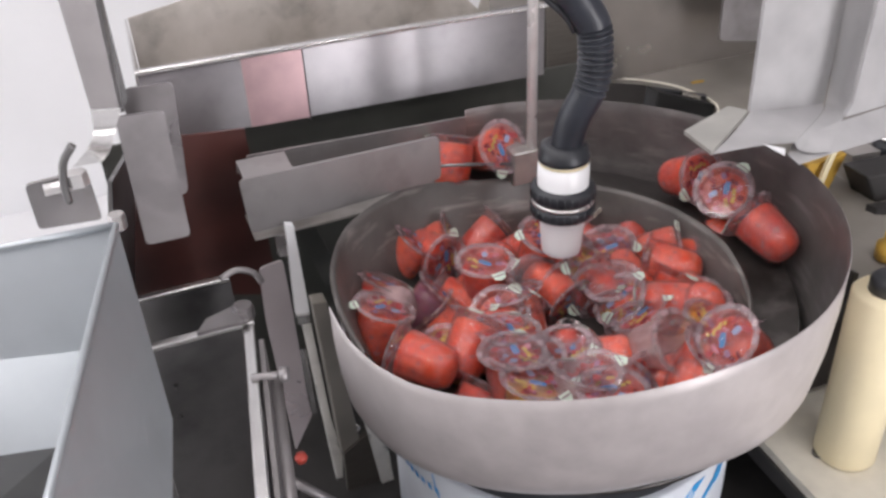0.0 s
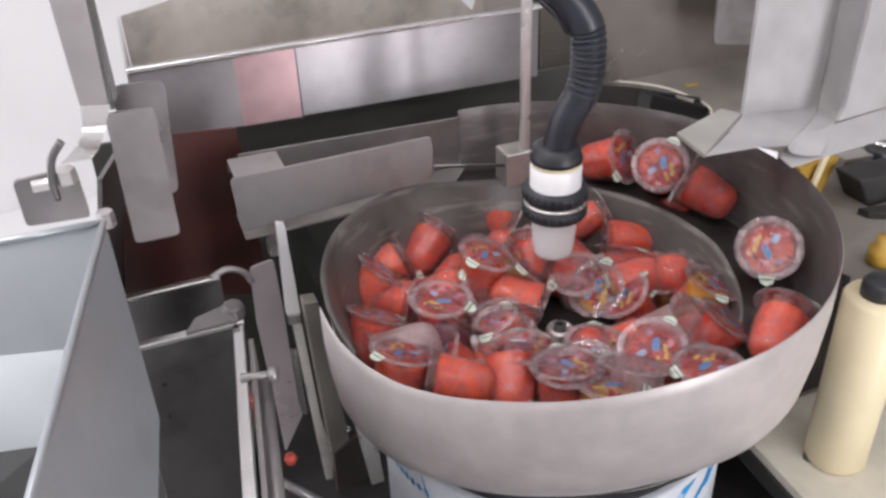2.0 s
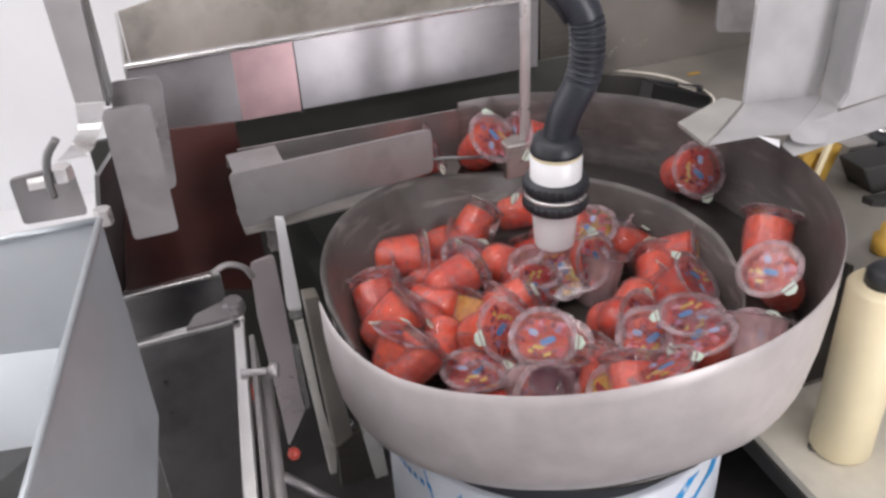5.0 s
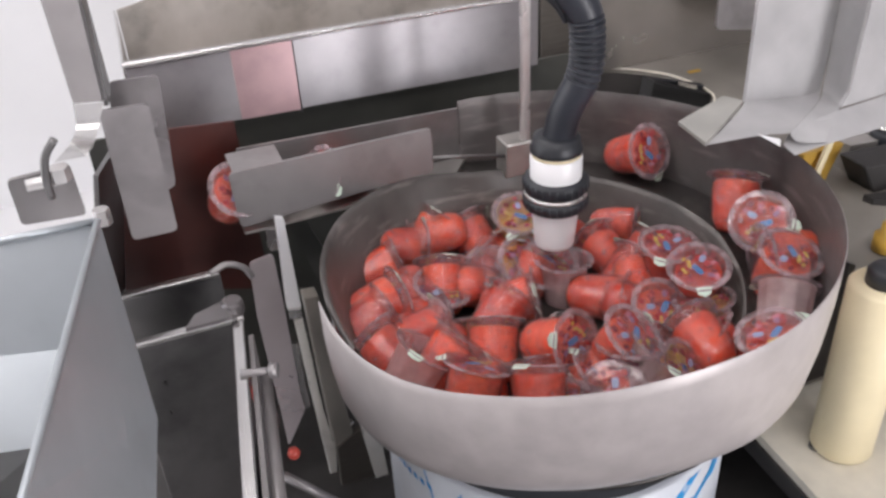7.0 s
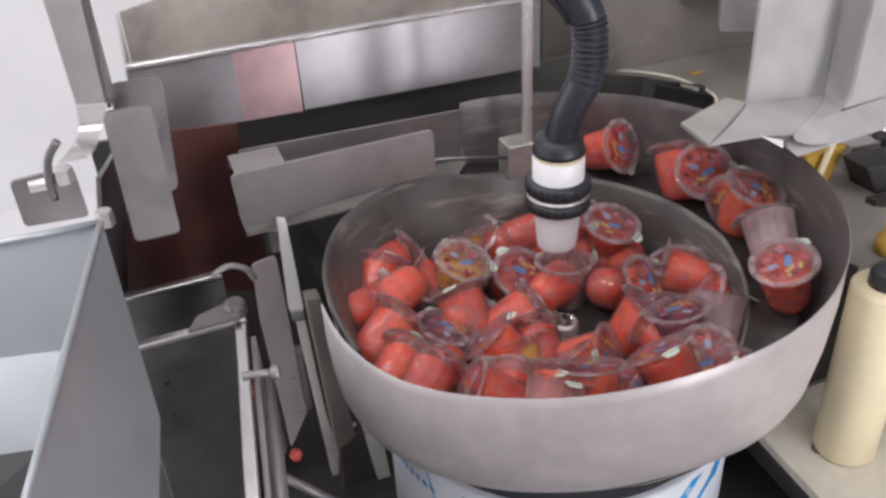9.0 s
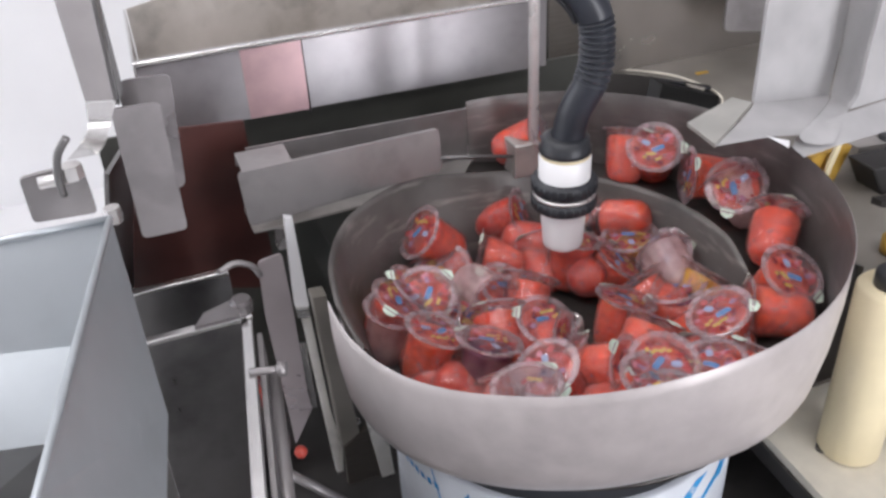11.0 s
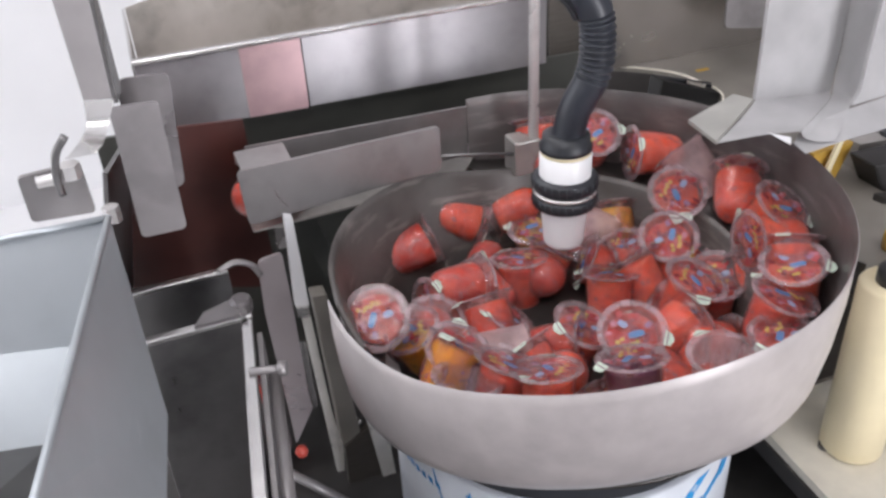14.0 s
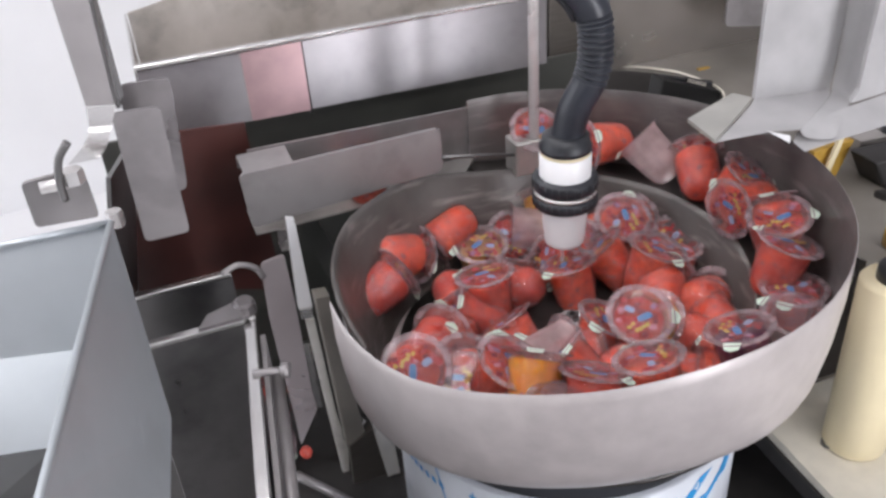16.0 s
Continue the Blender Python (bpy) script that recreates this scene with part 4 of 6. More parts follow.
FIRST = {
    "red": [build_cup(RED, "small clear cup of red jelly with printed lid", s, CLEAR) for s in (1, 2, 3)],
    "pale": [build_cup(None, "small empty hazy pale pink plastic cup", 1, HAZE)],
    "orange": [build_cup(ORANGE, "small clear cup of orange jelly", 4, CLEAR)],
    "yellow": [build_cup(YELLOW, "small clear cup of yellow jelly with printed lid", 5, CLEAR)],
    "violet": [build_cup(VIOLET, "small clear cup of dark violet jelly", 6, CLEAR)],
}
TAKEN = {}
EXITED = []
for colour, count in (("red", 66), ("pale", 6), ("orange", 2), ("yellow", 4), ("violet", 2)):
    kinds = FIRST[colour]
    made = len(kinds)
    for k in range(count - made):
        kinds.append(copy_thing(kinds[k % made], pose(0.6, 0.6, 0.25)))


def take(colour):
    """The next cup of a colour."""
    n = TAKEN.get(colour, 0)
    TAKEN[colour] = n + 1
    return FIRST[colour][n]


def ride(colour, path, faces):
    """Key one cup. path: (seconds, radius, degrees round the bowl, height); faces: (seconds, azimuth, elevation) of the lid as seen by the turning bowl."""
    cup = take(colour)
    n = sum(TAKEN.values())
    spin = Matrix.Rotation(n * 2.4, 4, "Z")
    turns = [(t, Vector((math.cos(radians(e)) * math.cos(radians(a)), math.cos(radians(e)) * math.sin(radians(a)), math.sin(radians(e)))).to_track_quat("Z", "Y")) for t, a, e in faces]
    ts = [p[0] for p in path]
    rows, out = [], None
    for k in range(33):
        t = k / 2
        r, deg, z = (float(np.interp(t, ts, [p[i] for p in path])) for i in (1, 2, 3))
        r = max(r, 0.036)
        if r < 0.058:
            z = min(z, 0.207)
        q = turns[0][1]
        for (t0, q0), (t1, q1) in zip(turns, turns[1:]):
            s, e = (3.6, 5.9) if t0 < 4 and t1 < 9 else ((9.1, 11.4) if t0 > 4 else (3.6, 11.4))
            f = min(1.0, max(0.0, (t - s) / (e - s)))
            q = q if t < s else q0.slerp(q1, f * f * (3 - 2 * f))
        place, round_ = polar(r, deg, z), deg
        past = deg - 360 * round((deg - 20) / 360) - 88
        if z > 0.265 and past > 0:
            # off the bowl: straight along the chute, then down the shaft
            x = 0.005 - 0.0046 * past
            round_ = 88
            place = Vector((max(x, -0.228), 0.157, 0.2755))
            if x < -0.205:
                if out is None:
                    out = len(EXITED)
                    EXITED.append(cup)
                place.z = max(0.02 + 0.030 * (out % 3), 0.2755 - 5.0 * (-0.205 - x))
        rows.append((t, Matrix.Translation(place) @ Matrix.Rotation(radians(round_), 4, "Z") @ q.to_matrix().to_4x4() @ spin))
    walk(cup, rows)


def filler(n):
    """Cups of the lower layer, which turn with the pile."""
    rnd = random.Random(11)
    for i in range(n):
        r, d = 0.045 + 0.068 * math.sqrt(rnd.random()), i * 137.5
        ride("red", [(0, r, d, 0.203), (16, r, d + 240, 0.203)], [(0, rnd.uniform(-180, 180), rnd.uniform(-40, 60))])


def motions():
    filler(21)
    ride("red", [(0, 0.071, 80, 0.224), (0.5, 0.071, 87, 0.224), (1, 0.071, 94, 0.224), (1.5, 0.071, 101, 0.224), (2, 0.071, 121, 0.224), (2.5, 0.076, 147, 0.224), (3, 0.082, 159, 0.224), (3.5, 0.088, 166, 0.224), (6, 0.058, 218, 0.224), (6.5, 0.058, 228, 0.224), (7, 0.058, 238, 0.224), (7.5, 0.067, 242, 0.224), (8, 0.061, 249, 0.224), (8.5, 0.050, 253, 0.224), (9, 0.054, 258, 0.224), (11.5, 0.068, 301, 0.214), (12, 0.064, 315, 0.214), (12.5, 0.059, 325, 0.214), (13, 0.058, 338, 0.214), (13.5, 0.059, 352, 0.214), (14, 0.062, 367, 0.214), (14.5, 0.062, 374, 0.214), (15, 0.062, 381, 0.214), (15.5, 0.062, 387, 0.214), (16, 0.062, 394, 0.214)],
         [(2, -143, 72), (7.5, 59, 25), (13.5, 103, 48)])
    ride("red", [(0, 0.069, 130, 0.224), (0.5, 0.069, 137, 0.224), (1, 0.074, 149, 0.224), (1.5, 0.081, 156, 0.224), (2, 0.089, 168, 0.224), (2.5, 0.098, 177, 0.224), (3, 0.101, 181, 0.224), (3.5, 0.103, 185, 0.224), (5.1, 0.103, 209, 0.204), (10.75, 0.103, 293, 0.204), (16, 0.103, 372, 0.204)],
         [(2, 132, 87)])
    ride("red", [(0, 0.127, 122, 0.222), (0.5, 0.127, 129, 0.222), (1, 0.124, 136, 0.214), (1.5, 0.120, 143, 0.214), (2, 0.123, 149, 0.214), (2.5, 0.126, 161, 0.222), (3, 0.128, 164, 0.222), (3.5, 0.128, 168, 0.222), (6, 0.127, 208, 0.228), (6.5, 0.116, 226, 0.228), (7, 0.112, 234, 0.228), (7.5, 0.108, 251, 0.228), (8, 0.108, 259, 0.228), (8.5, 0.108, 269, 0.228), (9, 0.108, 279, 0.228), (11.5, 0.110, 322, 0.224), (12, 0.106, 334, 0.224), (12.5, 0.101, 346, 0.224), (13, 0.101, 355, 0.224), (13.5, 0.096, 365, 0.224), (14, 0.096, 372, 0.224), (14.5, 0.096, 379, 0.224), (15, 0.096, 386, 0.224), (15.5, 0.096, 392, 0.224), (16, 0.096, 399, 0.224)],
         [(2, 169, 0), (7.5, -168, 52), (13.5, -140, 63)])
    ride("red", [(0, 0.133, 117, 0.222), (0.5, 0.127, 123, 0.222), (1, 0.133, 126, 0.222), (1.5, 0.141, 130, 0.222), (2, 0.141, 135, 0.222), (2.5, 0.141, 141, 0.222), (3, 0.141, 147, 0.222), (3.5, 0.141, 156, 0.222), (6, 0.110, 179, 0.228), (6.5, 0.110, 189, 0.228), (7, 0.110, 199, 0.228), (7.5, 0.110, 209, 0.228), (8, 0.110, 219, 0.228), (8.5, 0.110, 229, 0.228), (9, 0.110, 239, 0.228), (11.5, 0.103, 283, 0.224), (12, 0.096, 289, 0.224), (12.5, 0.093, 302, 0.224), (13, 0.088, 310, 0.224), (13.5, 0.084, 320, 0.224), (14, 0.081, 331, 0.224), (14.5, 0.078, 340, 0.224), (15, 0.079, 342, 0.224), (15.5, 0.070, 351, 0.224), (16, 0.067, 363, 0.224)],
         [(2, -136, 21), (7.5, 175, 40), (13.5, -12, 72)])
    ride("red", [(0, 0.124, 96, 0.214), (0.5, 0.133, 99, 0.222), (1, 0.134, 103, 0.222), (1.5, 0.133, 112, 0.222), (2, 0.132, 117, 0.222), (2.5, 0.130, 124, 0.222), (3, 0.129, 130, 0.222), (3.5, 0.125, 143, 0.222), (6, 0.141, 171, 0.228), (6.5, 0.141, 179, 0.228), (7, 0.141, 186, 0.228), (7.5, 0.140, 192, 0.228), (8, 0.134, 202, 0.228), (8.5, 0.133, 210, 0.228), (9, 0.126, 221, 0.228), (11.5, 0.138, 278, 0.224), (12, 0.138, 285, 0.224), (12.5, 0.138, 291, 0.224), (13, 0.138, 298, 0.224), (13.5, 0.142, 301, 0.224), (14, 0.147, 306, 0.224), (14.5, 0.149, 309, 0.224), (15, 0.149, 312, 0.224), (15.5, 0.149, 319, 0.224), (16, 0.149, 326, 0.224)],
         [(2, -84, 31), (7.5, -65, 29), (13.5, -177, 88)])
    ride("red", [(0, 0.136, 59, 0.222), (0.5, 0.136, 66, 0.222), (1, 0.136, 73, 0.222), (1.5, 0.136, 80, 0.222), (2, 0.136, 87, 0.222), (2.5, 0.140, 98, 0.222), (3, 0.141, 104, 0.222), (3.5, 0.141, 110, 0.222), (6, 0.128, 145, 0.222), (6.5, 0.128, 155, 0.222), (7, 0.133, 159, 0.222), (7.5, 0.141, 164, 0.222), (8, 0.141, 177, 0.222), (8.5, 0.141, 184, 0.222), (9, 0.140, 191, 0.222), (10.6, 0.115, 215, 0.204), (13.5, 0.115, 259, 0.204), (16, 0.115, 296, 0.204)],
         [(2, -117, -32), (7.5, -150, 7)])
    ride("red", [(0, 0.141, 155, 0.222), (0.5, 0.141, 162, 0.222), (1, 0.141, 165, 0.222), (1.5, 0.141, 169, 0.222), (2, 0.141, 172, 0.222), (2.5, 0.141, 178, 0.222), (3, 0.141, 186, 0.222), (3.5, 0.136, 194, 0.222), (5.1, 0.115, 218, 0.204), (10.75, 0.115, 303, 0.204), (16, 0.115, 381, 0.204)],
         [(2, -138, 58)])
    ride("red", [(0, 0.141, 127, 0.222), (0.5, 0.141, 131, 0.222), (1, 0.141, 135, 0.222), (1.5, 0.141, 142, 0.222), (2, 0.141, 147, 0.222), (2.5, 0.141, 153, 0.222), (3, 0.141, 158, 0.222), (3.5, 0.141, 165, 0.222), (6, 0.130, 204, 0.228), (6.5, 0.131, 206, 0.228), (7, 0.124, 215, 0.228), (7.5, 0.118, 221, 0.228), (8, 0.116, 231, 0.228), (8.5, 0.114, 235, 0.228), (9, 0.109, 250, 0.228), (11.5, 0.131, 295, 0.224), (12, 0.135, 301, 0.224), (12.5, 0.142, 311, 0.225), (13, 0.145, 318, 0.233), (13.5, 0.149, 325, 0.240), (14, 0.149, 329, 0.244), (14.5, 0.149, 333, 0.248), (15, 0.149, 336, 0.250), (15.5, 0.148, 342, 0.253), (16, 0.149, 345, 0.255)],
         [(2, -143, 53), (7.5, -178, 64), (13.5, -135, 75)])
    ride("pale", [(0, 0.140, -201, 0.222), (0.5, 0.140, -194, 0.222), (1, 0.137, -189, 0.222), (1.5, 0.132, -182, 0.222), (2, 0.126, -177, 0.222), (2.5, 0.126, -170, 0.222), (3, 0.126, -163, 0.222), (3.5, 0.126, -156, 0.222), (6, 0.086, -109, 0.214), (6.5, 0.090, -97, 0.214), (7, 0.091, -82, 0.214), (7.5, 0.100, -65, 0.214), (8, 0.107, -53, 0.214), (8.5, 0.107, -43, 0.214), (9, 0.107, -33, 0.214), (11.5, 0.088, 14, 0.214), (12, 0.090, 23, 0.214), (12.5, 0.092, 33, 0.214), (13, 0.098, 40, 0.214), (13.5, 0.107, 47, 0.214), (14, 0.107, 54, 0.214), (14.5, 0.107, 60, 0.214), (15, 0.107, 67, 0.214), (15.5, 0.107, 74, 0.214), (16, 0.107, 81, 0.214)],
         [(2, -15, -15), (7.5, 81, 52), (13.5, 77, 5)])
    ride("violet", [(0, 0.105, 153, 0.214), (0.5, 0.104, 156, 0.214), (1, 0.098, 160, 0.214), (1.5, 0.094, 167, 0.214), (2, 0.089, 177, 0.214), (2.5, 0.088, 194, 0.214), (3, 0.085, 201, 0.214), (3.5, 0.093, 213, 0.214), (6, 0.083, 254, 0.214), (6.5, 0.083, 264, 0.214), (7, 0.083, 274, 0.214), (7.5, 0.083, 284, 0.214), (8, 0.083, 294, 0.214), (8.5, 0.083, 304, 0.214), (9, 0.083, 314, 0.214), (10.6, 0.083, 338, 0.204), (13.5, 0.083, 382, 0.204), (16, 0.083, 419, 0.204)],
         [(2, -153, 42), (7.5, 153, 73)])
    ride("red", [(0, 0.141, -189, 0.228), (0.5, 0.141, -182, 0.228), (1, 0.141, -177, 0.228), (1.5, 0.141, -172, 0.228), (2, 0.141, -166, 0.228), (2.5, 0.140, -159, 0.228), (3, 0.139, -152, 0.228), (3.5, 0.136, -146, 0.228), (5.1, 0.115, -122, 0.204), (10.75, 0.115, -37, 0.204), (16, 0.115, 42, 0.204)],
         [(2, -163, 69)])
    ride("red", [(0, 0.128, -170, 0.228), (0.5, 0.131, -168, 0.228), (1, 0.130, -163, 0.228), (1.5, 0.117, -157, 0.228), (2, 0.121, -153, 0.228), (2.5, 0.117, -145, 0.228), (3, 0.118, -143, 0.228), (3.5, 0.119, -136, 0.228), (5.1, 0.115, -112, 0.204), (10.75, 0.115, -27, 0.204), (16, 0.115, 52, 0.204)],
         [(2, -55, 9)])
    ride("red", [(0, 0.025, 143, 0.224), (0.5, 0.032, 150, 0.224), (1, 0.038, 159, 0.224), (1.5, 0.042, 167, 0.224), (2, 0.048, 177, 0.224), (2.5, 0.051, 186, 0.224), (3, 0.051, 190, 0.224), (3.5, 0.056, 194, 0.224), (6, 0.070, 254, 0.224), (6.5, 0.070, 264, 0.224), (7, 0.070, 274, 0.224), (7.5, 0.063, 291, 0.224), (8, 0.059, 301, 0.224), (8.5, 0.052, 313, 0.224), (9, 0.052, 323, 0.224), (11.5, 0.023, 323, 0.214), (12, 0.025, 326, 0.214), (12.5, 0.027, 330, 0.214), (13, 0.025, 348, 0.214), (13.5, 0.023, 361, 0.214), (14, 0.024, 370, 0.214), (14.5, 0.029, 387, 0.214), (15, 0.029, 391, 0.214), (15.5, 0.029, 408, 0.214), (16, 0.025, 422, 0.214)],
         [(2, -25, 65), (7.5, 33, 57), (13.5, 53, 72)])
    ride("red", [(0, 0.040, -213, 0.214), (0.5, 0.042, -204, 0.214), (1, 0.041, -199, 0.214), (1.5, 0.043, -188, 0.214), (2, 0.041, -177, 0.214), (2.5, 0.040, -163, 0.214), (3, 0.043, -151, 0.214), (3.5, 0.044, -143, 0.214), (6, 0.007, -278, 0.214), (6.5, 0.007, -236, 0.214), (7, 0.009, -227, 0.214), (7.5, 0.016, -216, 0.214), (8, 0.016, -206, 0.214), (8.5, 0.015, -201, 0.214), (9, 0.022, -197, 0.214), (11.5, 0.008, -147, 0.224), (12, 0.008, -141, 0.224), (12.5, 0.008, -134, 0.224), (13, 0.008, -127, 0.224), (13.5, 0.008, -120, 0.224), (14, 0.008, -114, 0.224), (14.5, 0.008, -107, 0.224), (15, 0.008, -100, 0.224), (15.5, 0.008, -93, 0.224), (16, 0.008, -87, 0.224)],
         [(2, -118, 35), (7.5, -154, 14), (13.5, 77, 68)])
    ride("red", [(0, 0.074, -153, 0.224), (0.5, 0.074, -148, 0.224), (1, 0.075, -145, 0.224), (1.5, 0.078, -142, 0.224), (2, 0.081, -136, 0.224), (2.5, 0.083, -130, 0.224), (3, 0.092, -127, 0.224), (3.5, 0.099, -125, 0.224), (6, 0.100, -69, 0.214), (6.5, 0.100, -59, 0.214), (7, 0.100, -49, 0.214), (7.5, 0.100, -33, 0.214), (8, 0.098, -21, 0.214), (8.5, 0.098, -11, 0.214), (9, 0.098, -1, 0.214), (11.5, 0.125, 53, 0.222), (12, 0.125, 59, 0.222), (12.5, 0.125, 66, 0.222), (13, 0.125, 73, 0.222), (13.5, 0.125, 80, 0.222), (14, 0.129, 86, 0.222), (14.5, 0.130, 92, 0.222), (15, 0.135, 95, 0.222), (15.5, 0.136, 102, 0.222), (16, 0.129, 114, 0.222)],
         [(2, -152, 82), (7.5, 140, 13), (13.5, 80, -20)])
    ride("red", [(0, 0.067, 67, 0.214), (0.5, 0.070, 71, 0.214), (1, 0.071, 74, 0.214), (1.5, 0.073, 77, 0.214), (2, 0.073, 79, 0.214), (2.5, 0.073, 86, 0.214), (3, 0.073, 93, 0.214), (3.5, 0.073, 100, 0.214), (6, 0.094, 153, 0.214), (6.5, 0.100, 162, 0.214), (7, 0.106, 175, 0.214), (7.5, 0.105, 187, 0.214), (8, 0.108, 203, 0.214), (8.5, 0.108, 213, 0.214), (9, 0.108, 223, 0.214), (11.5, 0.116, 275, 0.224), (12, 0.117, 282, 0.224), (12.5, 0.122, 295, 0.224), (13, 0.129, 305, 0.224), (13.5, 0.133, 315, 0.229), (14, 0.137, 318, 0.233), (14.5, 0.139, 323, 0.237), (15, 0.144, 326, 0.241), (15.5, 0.144, 331, 0.246), (16, 0.142, 334, 0.248)],
         [(2, -15, 21), (7.5, -167, -1), (13.5, 13, 74)])
    ride("red", [(0, 0.049, 26, 0.214), (0.5, 0.049, 32, 0.214), (1, 0.049, 37, 0.214), (1.5, 0.054, 46, 0.214), (2, 0.055, 56, 0.214), (2.5, 0.056, 64, 0.214), (3, 0.056, 71, 0.214), (3.5, 0.056, 78, 0.214), (6, 0.035, 115, 0.214), (6.5, 0.038, 143, 0.214), (7, 0.045, 158, 0.214), (7.5, 0.050, 167, 0.214), (8, 0.054, 188, 0.214), (8.5, 0.053, 208, 0.214), (9, 0.045, 216, 0.214), (11.5, 0.042, 217, 0.214), (12, 0.042, 225, 0.214), (12.5, 0.044, 224, 0.214), (13, 0.041, 222, 0.214), (13.5, 0.045, 226, 0.214), (14, 0.044, 233, 0.214), (14.5, 0.043, 244, 0.214), (15, 0.048, 245, 0.214), (15.5, 0.050, 248, 0.214), (16, 0.053, 251, 0.214)],
         [(2, 75, 8), (7.5, -135, 28), (13.5, 88, 16)])
    ride("red", [(0, 0.024, 79, 0.214), (0.5, 0.026, 83, 0.214), (1, 0.026, 92, 0.214), (1.5, 0.025, 99, 0.214), (2, 0.023, 111, 0.214), (2.5, 0.028, 127, 0.214), (3, 0.030, 140, 0.214), (3.5, 0.034, 148, 0.214), (6, 0.060, 173, 0.214), (6.5, 0.064, 189, 0.214), (7, 0.068, 198, 0.214), (7.5, 0.069, 205, 0.214), (8, 0.073, 224, 0.214), (8.5, 0.081, 236, 0.214), (9, 0.081, 246, 0.214), (11.5, 0.094, 291, 0.214), (12, 0.095, 296, 0.214), (12.5, 0.110, 315, 0.214), (13, 0.123, 324, 0.214), (13.5, 0.126, 338, 0.222), (14, 0.138, 343, 0.222), (14.5, 0.149, 350, 0.222), (15, 0.149, 353, 0.222), (15.5, 0.149, 359, 0.222), (16, 0.149, 366, 0.222)],
         [(2, -150, -15), (7.5, -132, 45), (13.5, 82, 38)])
    ride("red", [(0, 0.088, -167, 0.228), (0.5, 0.084, -161, 0.228), (1, 0.086, -154, 0.228), (1.5, 0.090, -147, 0.228), (2, 0.094, -138, 0.228), (2.5, 0.093, -127, 0.228), (3, 0.096, -120, 0.228), (3.5, 0.099, -113, 0.228), (6, 0.134, -65, 0.224), (6.5, 0.134, -60, 0.224), (7, 0.149, -53.5, 0.228), (7.5, 0.149, -43, 0.232), (8, 0.149, -36.5, 0.238), (8.5, 0.149, -32.5, 0.242), (9, 0.149, -30, 0.245), (11.3, 0.149, -10.5, 0.258), (12.3, 0.149, -9, 0.258), (13, 0.149, -1.5, 0.261), (13.8, 0.149, 4, 0.263), (14.6, 0.149, 11.5, 0.264), (15.2, 0.149, 18.5, 0.265), (16, 0.149, 21, 0.265)],
         [(2, -156, 38), (7.5, -143, 71), (13.5, 45, 25)])
    ride("red", [(0, 0.096, -141, 0.228), (0.5, 0.096, -134, 0.228), (1, 0.096, -127, 0.228), (1.5, 0.096, -120, 0.228), (2, 0.099, -116, 0.228), (2.5, 0.101, -111, 0.228), (3, 0.101, -106, 0.228), (3.5, 0.101, -99, 0.228), (6, 0.091, -27, 0.224), (6.5, 0.090, -13, 0.224), (7, 0.090, 2, 0.224), (7.5, 0.090, 19, 0.224), (8, 0.091, 34, 0.224), (8.5, 0.094, 47, 0.224), (9, 0.094, 57, 0.224), (11.5, 0.125, 97, 0.222), (12, 0.134, 104, 0.222), (12.5, 0.131, 115, 0.222), (13, 0.132, 120, 0.222), (13.5, 0.133, 124, 0.222), (14, 0.135, 127, 0.222), (14.5, 0.138, 131, 0.222), (15, 0.141, 137, 0.222), (15.5, 0.141, 142, 0.222), (16, 0.141, 150, 0.222)],
         [(2, -133, 86), (7.5, -109, 83), (13.5, -130, 18)])
    ride("red", [(0, 0.053, -120, 0.224), (0.5, 0.053, -113, 0.224), (1, 0.053, -106, 0.224), (1.5, 0.053, -99, 0.224), (2, 0.053, -92, 0.224), (2.5, 0.053, -85, 0.224), (3, 0.053, -78, 0.224), (3.5, 0.053, -71, 0.224), (6, 0.038, -20, 0.214), (6.5, 0.034, -11, 0.214), (7, 0.031, 3, 0.214), (7.5, 0.031, 17, 0.214), (8, 0.031, 25, 0.214), (8.5, 0.026, 56, 0.214), (9, 0.028, 71, 0.214), (11.5, 0.030, 140, 0.214), (12, 0.036, 138, 0.214), (12.5, 0.048, 138, 0.214), (13, 0.063, 154, 0.214), (13.5, 0.062, 162, 0.214), (14, 0.063, 174, 0.214), (14.5, 0.061, 182, 0.214), (15, 0.061, 189, 0.214), (15.5, 0.061, 196, 0.214), (16, 0.061, 202, 0.214)],
         [(2, 53, 86), (7.5, -47, 3), (13.5, -82, 47)])
    ride("yellow", [(0, 0.057, 57, 0.214), (0.5, 0.062, 62, 0.214), (1, 0.061, 71, 0.214), (1.5, 0.061, 85, 0.214), (2, 0.059, 102, 0.214), (2.5, 0.066, 112, 0.214), (3, 0.066, 120, 0.214), (3.5, 0.064, 133, 0.214), (5.1, 0.064, 157, 0.204), (10.75, 0.064, 241, 0.204), (16, 0.064, 320, 0.204)],
         [(2, -117, 47)])
